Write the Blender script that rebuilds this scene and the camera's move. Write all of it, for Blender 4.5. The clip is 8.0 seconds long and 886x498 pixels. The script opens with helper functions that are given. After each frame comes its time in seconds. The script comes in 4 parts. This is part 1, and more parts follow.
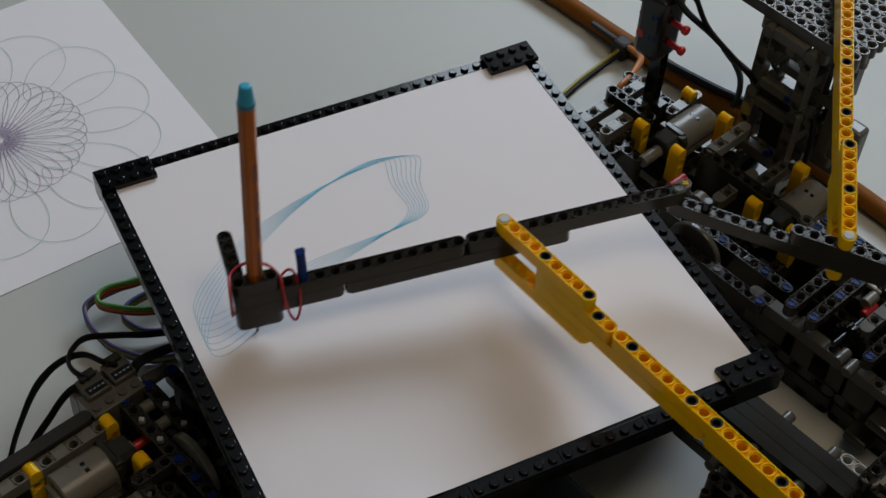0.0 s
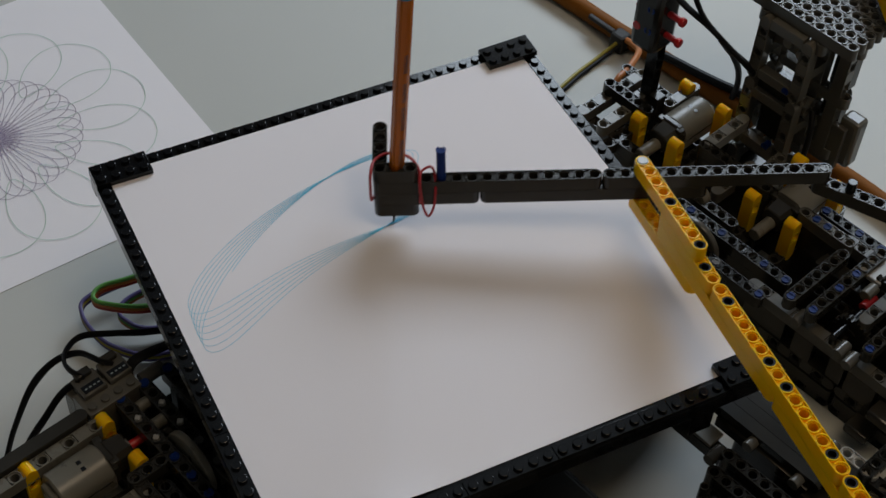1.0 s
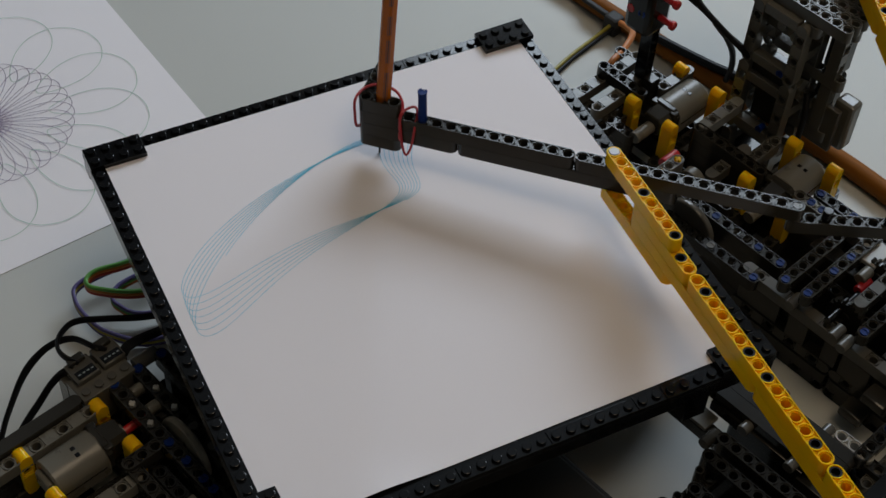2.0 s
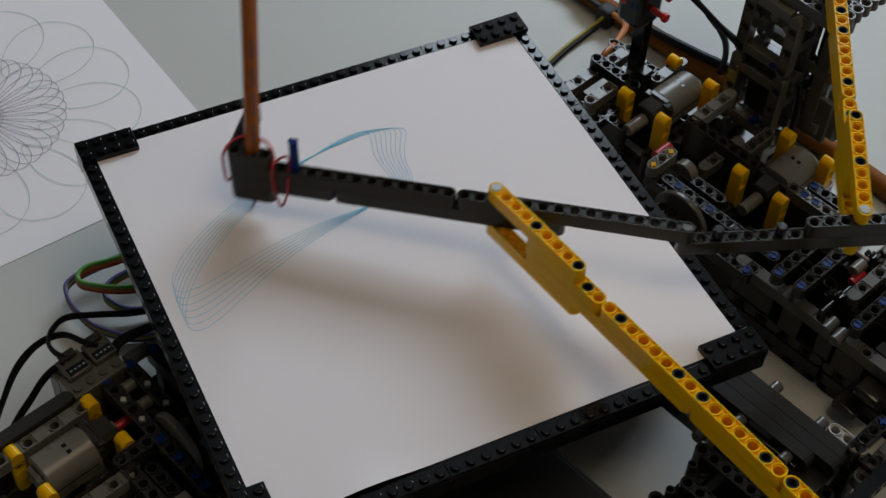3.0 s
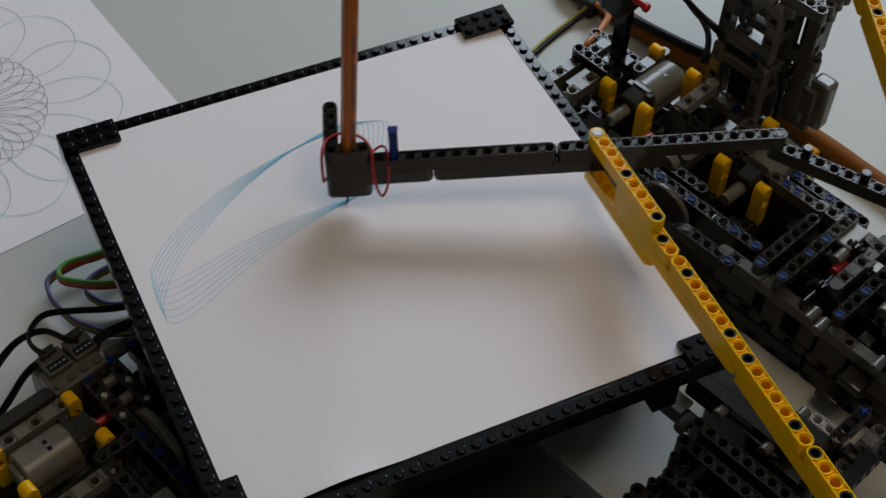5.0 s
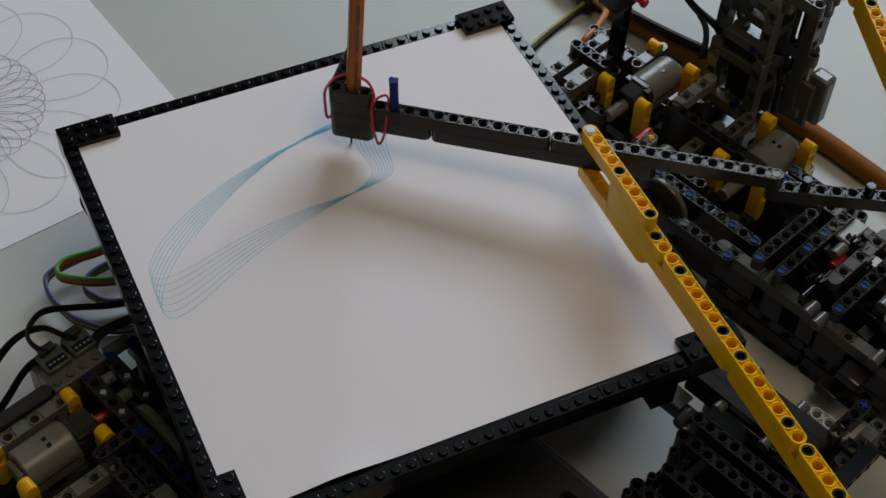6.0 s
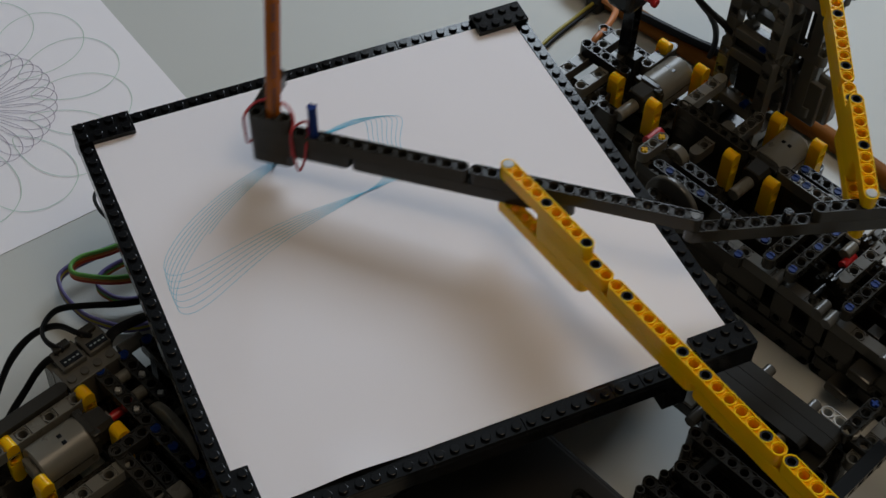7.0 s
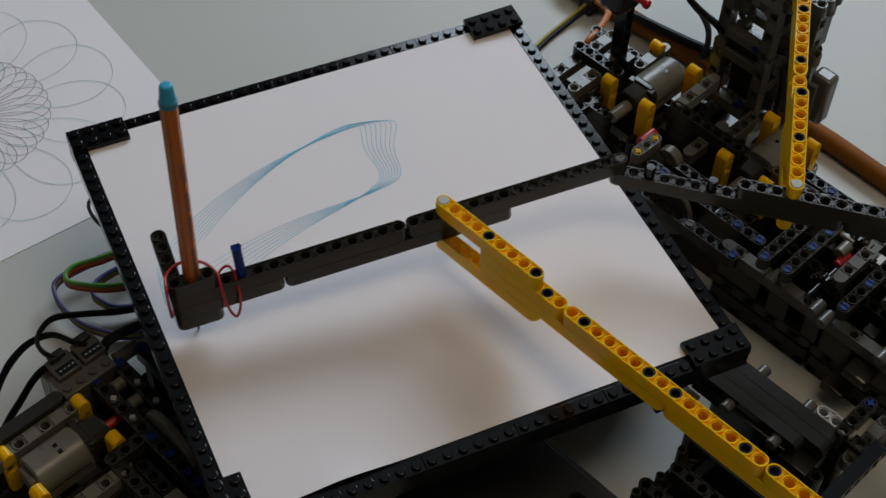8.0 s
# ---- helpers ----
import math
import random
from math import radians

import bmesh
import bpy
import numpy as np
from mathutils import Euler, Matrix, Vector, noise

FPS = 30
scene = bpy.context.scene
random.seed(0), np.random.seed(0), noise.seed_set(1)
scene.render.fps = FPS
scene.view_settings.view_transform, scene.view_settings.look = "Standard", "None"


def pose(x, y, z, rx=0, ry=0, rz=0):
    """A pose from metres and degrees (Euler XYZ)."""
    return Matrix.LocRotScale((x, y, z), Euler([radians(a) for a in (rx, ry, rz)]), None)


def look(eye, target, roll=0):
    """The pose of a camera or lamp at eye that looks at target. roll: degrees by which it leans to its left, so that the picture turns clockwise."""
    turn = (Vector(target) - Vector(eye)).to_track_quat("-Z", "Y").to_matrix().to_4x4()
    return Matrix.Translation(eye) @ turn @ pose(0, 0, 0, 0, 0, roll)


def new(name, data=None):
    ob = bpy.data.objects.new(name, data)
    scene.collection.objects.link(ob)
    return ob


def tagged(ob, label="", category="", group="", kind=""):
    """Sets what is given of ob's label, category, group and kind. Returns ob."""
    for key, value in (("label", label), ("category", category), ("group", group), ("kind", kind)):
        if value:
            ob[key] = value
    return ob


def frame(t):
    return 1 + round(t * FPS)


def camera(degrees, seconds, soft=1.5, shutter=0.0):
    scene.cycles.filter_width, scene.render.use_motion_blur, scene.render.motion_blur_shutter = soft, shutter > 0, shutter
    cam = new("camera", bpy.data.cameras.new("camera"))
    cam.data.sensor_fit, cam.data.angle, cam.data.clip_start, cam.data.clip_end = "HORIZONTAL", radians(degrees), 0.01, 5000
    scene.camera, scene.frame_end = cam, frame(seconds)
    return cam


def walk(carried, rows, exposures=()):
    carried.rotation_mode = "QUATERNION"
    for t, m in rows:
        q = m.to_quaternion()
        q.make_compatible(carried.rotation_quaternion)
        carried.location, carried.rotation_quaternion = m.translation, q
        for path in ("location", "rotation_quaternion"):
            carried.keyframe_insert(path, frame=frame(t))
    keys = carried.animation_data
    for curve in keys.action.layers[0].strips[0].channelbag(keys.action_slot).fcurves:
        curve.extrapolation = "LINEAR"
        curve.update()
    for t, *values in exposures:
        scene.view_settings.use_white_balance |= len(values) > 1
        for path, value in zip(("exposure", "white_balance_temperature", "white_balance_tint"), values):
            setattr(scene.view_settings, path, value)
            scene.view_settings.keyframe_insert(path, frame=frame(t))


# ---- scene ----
# Lengths of the building-brick machine are counted in studs of 8 mm.
S = 0.008
Z0 = 13.8          # studs from the table top to the top of the board's corner plates
PERIOD = 4.12      # seconds for one turn of the cranks

cam = camera(32.8, 8.0, soft=1.5, shutter=0.5)
walk(cam, [
    (0.0, pose(-0.1144, -0.5884, 0.7093, 41.439, -2.941, -26.657)),
    (0.5, pose(-0.1122, -0.5894, 0.7091, 41.425, -2.708, -26.858)),
    (1.0, pose(-0.1082, -0.5884, 0.7067, 41.250, -2.464, -26.837)),
    (1.5, pose(-0.1097, -0.5866, 0.7057, 40.905, -2.626, -27.027)),
    (3.0, pose(-0.1037, -0.5844, 0.7055, 40.214, -2.489, -27.374)),
    (3.5, pose(-0.1006, -0.5863, 0.7077, 40.067, -2.333, -27.421)),
    (4.0, pose(-0.0979, -0.5864, 0.7080, 39.920, -2.348, -27.627)),
    (4.5, pose(-0.0940, -0.5854, 0.7074, 39.801, -2.286, -27.684)),
    (6.0, pose(-0.0960, -0.5853, 0.7054, 39.673, -2.277, -28.037)),
    (6.5, pose(-0.0980, -0.5868, 0.7076, 39.607, -2.183, -27.954)),
    (7.0, pose(-0.1039, -0.5849, 0.7070, 39.716, -2.321, -28.010)),
    (7.5, pose(-0.1023, -0.5834, 0.7068, 39.698, -2.078, -28.246)),
    (8.0, pose(-0.0996, -0.5846, 0.7093, 39.676, -1.863, -28.507)),
])

# ---- light ----
world = bpy.data.worlds.new("sky")
scene.world = world
world.use_nodes = True
wn = world.node_tree
sky = wn.nodes.new("ShaderNodeTexSky")
sky.sky_type, sky.sun_disc = "NISHITA", False
sky.sun_elevation, sky.sun_rotation = radians(35), radians(200)
wn.links.new(sky.outputs[0], wn.nodes["Background"].inputs[0])
wn.nodes["Background"].inputs[1].default_value = 0.08
scene.view_settings.exposure = 0.0

WIN_AZ = 44.0      # compass of the window from the board, degrees from +x
C0 = Vector((17 * S, -17 * S, 0))
ROOM = Matrix.Translation(C0) @ Matrix.Rotation(radians(WIN_AZ - 90), 4, "Z")


def area_lamp(name, place, target, sx, sy, watts, colour):
    data = bpy.data.lights.new(name, "AREA")
    data.shape, data.size, data.size_y, data.energy, data.color = "RECTANGLE", sx, sy, watts, colour
    ob = new(name, data)
    ob.matrix_world = look(place, target)
    return ob


area_lamp("window_daylight", ROOM @ Vector((0.05, 1.66, 1.19)), ROOM @ Vector((0.05, 0.0, 1.19)), 1.22, 0.78, 28.6, (0.80, 0.925, 1.05))
area_lamp("ceiling_lamp_light", ROOM @ Vector((0.55, -0.1, 1.93)), ROOM @ Vector((0.55, -0.1, 0)), 0.80, 0.80, 4.7, (1.0, 0.74, 0.46))


# ---- materials ----
def mat(name, colour, rough=0.4, metal=0.0, var=0.12, scale=60.0, bump=0.04, coat=0.0, spec=0.5, fine=900.0, glow=0.0):
    m = bpy.data.materials.new(name)
    m.use_nodes = True
    t = m.node_tree
    b = t.nodes["Principled BSDF"]
    co = t.nodes.new("ShaderNodeTexCoord")
    n1, n2 = t.nodes.new("ShaderNodeTexNoise"), t.nodes.new("ShaderNodeTexNoise")
    n1.inputs["Scale"].default_value, n1.inputs["Detail"].default_value = scale, 5
    n2.inputs["Scale"].default_value, n2.inputs["Detail"].default_value = fine, 3
    info = t.nodes.new("ShaderNodeObjectInfo")
    for n in (n1, n2):
        t.links.new(co.outputs["Object"], n.inputs["Vector"])
    ramp = t.nodes.new("ShaderNodeMapRange")
    ramp.inputs[3].default_value, ramp.inputs[4].default_value = 1 - var, 1 + var
    t.links.new(n1.outputs["Fac"], ramp.inputs[0])
    obj = t.nodes.new("ShaderNodeMapRange")
    obj.inputs[3].default_value, obj.inputs[4].default_value = 1 - var * 0.8, 1 + var * 0.8
    t.links.new(info.outputs["Random"], obj.inputs[0])
    mul = t.nodes.new("ShaderNodeMath")
    mul.operation = "MULTIPLY"
    t.links.new(ramp.outputs[0], mul.inputs[0])
    t.links.new(obj.outputs[0], mul.inputs[1])
    mix = t.nodes.new("ShaderNodeVectorMath")
    mix.operation = "SCALE"
    mix.inputs[0].default_value = colour
    t.links.new(mul.outputs[0], mix.inputs["Scale"])
    t.links.new(mix.outputs[0], b.inputs["Base Color"])
    rr = t.nodes.new("ShaderNodeMapRange")
    rr.inputs[3].default_value, rr.inputs[4].default_value = max(0.02, rough * 0.75), min(1, rough * 1.3)
    t.links.new(n1.outputs["Fac"], rr.inputs[0])
    t.links.new(rr.outputs[0], b.inputs["Roughness"])
    b.inputs["Metallic"].default_value = metal
    b.inputs["Specular IOR Level"].default_value = spec
    b.inputs["Coat Weight"].default_value = coat
    # light that scatters inside translucent plastic
    b.inputs["Subsurface Weight"].default_value, b.inputs["Subsurface Scale"].default_value = glow, 0.004
    b.inputs["Subsurface Radius"].default_value = (1.0, 0.55, 0.08)
    bp = t.nodes.new("ShaderNodeBump")
    bp.inputs["Strength"].default_value, bp.inputs["Distance"].default_value = bump, 0.0006
    t.links.new(n2.outputs["Fac"], bp.inputs["Height"])
    t.links.new(bp.outputs[0], b.inputs["Normal"])
    return m


BLACK = mat("black_plastic", (0.005, 0.0055, 0.0065), 0.13, var=0.15, spec=0.33)
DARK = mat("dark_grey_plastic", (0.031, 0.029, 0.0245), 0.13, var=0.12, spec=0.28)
# Darker copy of DARK: shade coloured into low beams; own tone of other parts.
DARKER = mat("darker_and_shaded_grey_plastic", (0.019, 0.018, 0.0155), 0.17, var=0.15, spec=0.28)
GREY = mat("grey_plastic", (0.09, 0.086, 0.076), 0.16, var=0.1, spec=0.3)
PALE = mat("pale_grey_plastic", (0.15, 0.142, 0.118), 0.28, var=0.08, spec=0.38)
YELLOW = mat("yellow_plastic", (0.93, 0.50, 0.004), 0.2, var=0.04, spec=0.13, glow=0.5)
MATTE = mat("matte_black_plastic", (0.006, 0.006, 0.006), 0.6, spec=0.2)
BLUE = mat("blue_plastic", (0.004, 0.024, 0.15), 0.3, spec=0.12)
RED = mat("red_plastic", (0.45, 0.010, 0.012), 0.30)
STEEL = mat("pale_pin_plastic", (0.40, 0.40, 0.38), 0.30)
RUBBER = mat("red_rubber", (0.38, 0.012, 0.018), 0.45)
PAPER = mat("white_paper", (0.81, 0.785, 0.82), 0.85, var=0.015, scale=14, bump=0.12, spec=0.2, fine=1500)
PAPER2 = mat("table_paper", (0.84, 0.82, 0.855), 0.85, var=0.015, scale=14, bump=0.12, spec=0.2, fine=1500)
TABLE = mat("grey_laminate", (0.50, 0.51, 0.487), 0.48, spec=0.32, var=0.03, scale=9, bump=0.2, fine=1300)
INK = mat("cyan_ink", (0.09, 0.44, 0.62), 0.8, var=0.2, scale=300, bump=0, spec=0.1)
INK_P = mat("purple_ink", (0.30, 0.24, 0.37), 0.8, var=0.25, scale=200, bump=0, spec=0.1)
INK_G = mat("green_ink", (0.36, 0.52, 0.43), 0.8, var=0.15, scale=200, bump=0, spec=0.1)
CABLE = mat("black_cable", (0.006, 0.006, 0.007), 0.5, spec=0.18)
TOWERM = mat("tower_grey_plastic", (0.105, 0.098, 0.083), 0.2, spec=0.4)
CYAN_DARK = mat("dark_cyan_plastic", (0.02, 0.16, 0.24), 0.38, var=0.06)
PENWOOD = mat("orange_barrel", (0.45, 0.118, 0.006), 0.25, var=0.08, scale=40, spec=0.25)
PENDARK = mat("brown_print", (0.085, 0.028, 0.010), 0.4)
CYAN = mat("cyan_plug", (0.03, 0.33, 0.52), 0.38, var=0.06, spec=0.3)
WOOD = mat("stained_dowel", (0.25, 0.088, 0.010), 0.6, var=0.25, scale=18, bump=0.2, spec=0.12)
RIB = {k: mat("cable_" + k, c, 0.45) for k, c in dict(green=(0.10, 0.30, 0.05), red=(0.35, 0.04, 0.02), orange=(0.42, 0.13, 0.02),
       purple=(0.09, 0.07, 0.20), yellow=(0.32, 0.27, 0.03)).items()}
WALLM = mat("painted_wall", (0.50, 0.455, 0.39), 0.8, var=0.04, scale=3)
BOXM = mat("matte_dark_box", (0.022, 0.021, 0.020), 0.55, spec=0.25)
CEILM = mat("ceiling_paint", (0.22, 0.22, 0.215), 0.85, var=0.03, scale=3)
FLOORM = mat("floor_covering", (0.20, 0.17, 0.14), 0.6, var=0.15, scale=6)
LEGM = mat("table_leg_metal", (0.35, 0.35, 0.36), 0.4, metal=0.9)
METAL = mat("bright_contact", (0.75, 0.74, 0.70), 0.25, metal=1.0)
GLOW = bpy.data.materials.new("lamp_diffuser")
GLOW.use_nodes = True
GLOW.node_tree.nodes["Principled BSDF"].inputs["Emission Color"].default_value = (1, 0.82, 0.6, 1)
GLOW.node_tree.nodes["Principled BSDF"].inputs["Emission Strength"].default_value = 1.0


# ---- mesh helpers ----
def finish(bm, name, smooth=True):
    bmesh.ops.recalc_face_normals(bm, faces=bm.faces)
    me = bpy.data.meshes.new(name)
    bm.to_mesh(me)
    bm.free()
    if smooth:
        me.polygons.foreach_set("use_smooth", [True] * len(me.polygons))
        me.set_sharp_from_angle(angle=radians(21))
    return me


def part(name, me, material, parent, m=None, label=""):
    if isinstance(me, bmesh.types.BMesh):
        me = finish(me, name)
    if material and not me.materials:
        me.materials.append(material)
    ob = new(name, me)
    ob.parent = parent
    if m is not None:
        ob.matrix_basis = m
    if me.materials[0] is not material:
        ob.material_slots[0].link = "OBJECT"
        ob.material_slots[0].material = material
    if label:
        tagged(ob, label)
    return ob


def thing(name, label, category, m=None, group="", kind=""):
    ob = new(name)
    ob.empty_display_size = 0.02
    if m is not None:
        ob.matrix_basis = m
    return tagged(ob, label, category, group, kind)


def add_box(bm, x0, x1, y0, y1, z0, z1, bevel=0.0, seg=2):
    r = bmesh.ops.create_cube(bm, size=1.0, matrix=Matrix.Translation(((x0 + x1) / 2, (y0 + y1) / 2, (z0 + z1) / 2)) @ Matrix.Diagonal((x1 - x0, y1 - y0, z1 - z0, 1)))
    if bevel:
        es = list({e for v in r["verts"] for e in v.link_edges})
        bmesh.ops.bevel(bm, geom=es, offset=bevel, segments=seg, affect="EDGES", profile=0.5)
    return bm


def add_cyl(bm, m, r, h, n=20, r2=None, bevel=0.0):
    """Cylinder from z = 0 to z = h of the frame m."""
    k = bmesh.ops.create_cone(bm, cap_ends=True, segments=n, radius1=r, radius2=r if r2 is None else r2, depth=h, matrix=m @ Matrix.Translation((0, 0, h / 2)))
    if bevel:
        tops = [f for v in k["verts"] for f in v.link_faces if len(f.verts) > 4]
        es = list({e for f in tops for e in f.edges})
        bmesh.ops.bevel(bm, geom=es, offset=bevel, segments=2, affect="EDGES", profile=0.5)
    return bm


def box(x0, x1, y0, y1, z0, z1, bevel=0.0, seg=2):
    return add_box(bmesh.new(), x0, x1, y0, y1, z0, z1, bevel, seg)


def tube(points, r, flat=1.0, n=10, closed=False, smooth=6):
    """A cable swept along a smoothed line; flat below 1 makes a ribbon that lies level."""
    pts = [Vector(p) for p in points]
    fine = []
    cnt = len(pts)
    last = cnt if closed else cnt - 1
    for i in range(last):
        p0 = pts[(i - 1) % cnt] if closed or i > 0 else pts[0]
        p1, p2 = pts[i], pts[(i + 1) % cnt]
        p3 = pts[(i + 2) % cnt] if closed or i + 2 < cnt else pts[-1]
        for k in range(smooth):
            t = k / smooth
            fine.append(0.5 * ((2 * p1) + (p2 - p0) * t + (2 * p0 - 5 * p1 + 4 * p2 - p3) * t * t + (3 * p1 - p0 - 3 * p2 + p3) * t ** 3))
    if not closed:
        fine.append(pts[-1])
    bm = bmesh.new()
    rings = []
    m = len(fine)
    for i, p in enumerate(fine):
        a = fine[(i - 1) % m] if closed or i > 0 else p
        b = fine[(i + 1) % m] if closed or i < m - 1 else p
        d = (b - a).normalized()
        side = d.cross(Vector((0, 0, 1)))
        side = side.normalized() if side.length > 1e-5 else Vector((1, 0, 0))
        up = side.cross(d)
        rings.append([bm.verts.new(p + side * (r * math.cos(2 * math.pi * j / n)) + up * (r * flat * math.sin(2 * math.pi * j / n))) for j in range(n)])
    for i in range(m if closed else m - 1):
        r0, r1 = rings[i], rings[(i + 1) % m]
        for j in range(n):
            bm.faces.new((r0[j], r0[(j + 1) % n], r1[(j + 1) % n], r1[j]))
    if not closed:
        bm.faces.new(rings[0])
        bm.faces.new(rings[-1])
    return bm


BEAMS = {}


def beam_mesh(n, holes=None):
    """Studless beam: n holes a stud apart along +x from the first hole's centre, top at z = 0, one stud deep."""
    key = (n, holes)
    if key in BEAMS:
        return BEAMS[key]
    N = 24
    bm = bmesh.new()
    cache = {}

    def V(x, y, z):
        k = (round(x, 4), round(y, 4), round(z, 4))
        if k not in cache:
            cache[k] = bm.verts.new((x * S, y * S, z * S))
        return cache[k]

    def F(*vs):
        u = []
        for v in vs:
            if v not in u:
                u.append(v)
        if len(u) > 2:
            try:
                bm.faces.new(u)
            except ValueError:
                pass

    W, Lp, B = 0.485, 0.415, -0.992
    for c in range(n):
        open_hole = holes is None or c in holes
        ring = []
        for k in range(N):
            a = 2 * math.pi * (k + 0.5) / N
            ca, sa = math.cos(a), math.sin(a)
            end = (c == 0 and ca < 0) or (c == n - 1 and ca > 0)
            if end:
                q = b = (c + W * ca * 0.95, W * sa * 0.95)
                o = (c + W * ca, W * sa)
            else:
                rq = 0.455
                qx, qy = rq * ca, rq * sa
                if abs(qy) > Lp:
                    qy = math.copysign(Lp, sa)
                s = min(0.5 / abs(ca), Lp / abs(sa))
                b = (c + s * ca, s * sa)
                if abs(rq * sa) > Lp:
                    b = (c + qx, qy)
                q = (c + qx, qy)
                o = None
            ring.append((ca, sa, q, b, o, end))
        for k in range(N):
            r0, r1 = ring[k], ring[(k + 1) % N]
            p = lambda r, rad, z: V(c + rad * r[0], rad * r[1], z)
            if not open_hole and not (r0[5] or r1[5]):
                continue
            if open_hole:
                F(p(r0, 0.395, 0), p(r1, 0.395, 0), V(*r1[2], 0), V(*r0[2], 0))
                F(p(r0, 0.395, 0), p(r1, 0.395, 0), p(r1, 0.385, -0.11), p(r0, 0.385, -0.11))
                F(p(r0, 0.385, -0.11), p(r1, 0.385, -0.11), p(r1, 0.305, -0.11), p(r0, 0.305, -0.11))
                F(p(r0, 0.305, -0.11), p(r1, 0.305, -0.11), p(r1, 0.305, B), p(r0, 0.305, B))
            else:
                F(V(c, 0, 0), V(*r1[2], 0), V(*r0[2], 0))
            if r0[5] or r1[5]:
                if r0[5] and r1[5]:
                    F(V(*r0[2], 0), V(*r1[2], 0), V(*r1[4], -0.03), V(*r0[4], -0.03))
                    F(V(*r0[4], -0.03), V(*r1[4], -0.03), V(*r1[4], B), V(*r0[4], B))
                    F(V(c, 0, B) if not open_hole else p(r0, 0.305, B), V(*r0[4], B), V(*r1[4], B), *([] if not open_hole else [p(r1, 0.305, B)]))
                else:
                    e, i = (r0, r1) if r0[5] else (r1, r0)
                    sg = math.copysign(1, e[1])
                    F(V(*e[2], 0), V(c, sg * W * 0.95, 0), V(*i[2], 0))
                    F(V(*e[2], 0), V(c, sg * W * 0.95, 0), V(c, sg * W, -0.03), V(*e[4], -0.03))
                    F(V(*e[4], -0.03), V(c, sg * W, -0.03), V(c, sg * W, B), V(*e[4], B))
                    F(V(*i[2], 0), V(c, sg * W * 0.95, 0), V(c, sg * Lp, 0))
            elif r0[2] != r0[3] or r1[2] != r1[3]:
                z = -0.16
                F(V(*r0[2], 0), V(*r1[2], 0), V(*r1[2], z), V(*r0[2], z))
                F(V(*r0[2], z), V(*r1[2], z), V(*r1[3], z), V(*r0[3], z))
        if not open_hole:
            x0, x1 = c - (0.5 if c else 0.0), c + (0.5 if c < n - 1 else 0.0)
            F(V(x0, -Lp, 0), V(x1, -Lp, 0), V(x1, Lp, 0), V(x0, Lp, 0))
            F(V(c - (0.31 if c else 0), -0.31, B), V(c + (0.31 if c < n - 1 else 0), -0.31, B), V(c + (0.31 if c < n - 1 else 0), 0.31, B), V(c - (0.31 if c else 0), 0.31, B))
            for xx in (x0, x1):
                F(V(xx, -Lp, 0), V(xx, Lp, 0), V(xx, Lp, -0.16), V(xx, -Lp, -0.16))
    for sg in (1, -1):
        x0, x1 = 0.0, n - 1.0
        F(V(x0, sg * Lp, 0), V(x1, sg * Lp, 0), V(x1, sg * W * 0.95, 0), V(x0, sg * W * 0.95, 0))
        F(V(x0, sg * W * 0.95, 0), V(x1, sg * W * 0.95, 0), V(x1, sg * W, -0.03), V(x0, sg * W, -0.03))
        F(V(x0, sg * W, -0.03), V(x1, sg * W, -0.03), V(x1, sg * W, B), V(x0, sg * W, B))
        F(V(x0, sg * Lp, 0), V(x1, sg * Lp, 0), V(x1, sg * Lp, -0.16), V(x0, sg * Lp, -0.16))
        if n > 1:
            F(V(x0, sg * 0.31, B), V(x1, sg * 0.31, B), V(x1, sg * W, B), V(x0, sg * W, B))
    for c in range(n - 1):
        F(V(c + 0.31, -0.31, B), V(c + 0.69, -0.31, B), V(c + 0.69, 0.31, B), V(c + 0.31, 0.31, B))
    me = finish(bm, "beam")
    BEAMS[key] = me
    return me


AX = {"u": Vector((1, 0, 0)), "-u": Vector((-1, 0, 0)), "v": Vector((0, 1, 0)), "-v": Vector((0, -1, 0)), "z": Vector((0, 0, 1)), "-z": Vector((0, 0, -1))}


def axes(d, up, x, y, z):
    a, c = AX[d], AX[up]
    b = c.cross(a)
    m = Matrix((a, b, c)).transposed().to_4x4()
    m.translation = Vector((x, y, z)) * S
    return m


def beam(parent, n, x, y, z, d="u", up="z", material=DARK, holes=None, name="beam"):
    me = beam_mesh(n, holes)
    if not me.materials:
        me.materials.append(material)
    return part(name, me, material, parent, axes(d, up, x, y, z))


PINS = {}


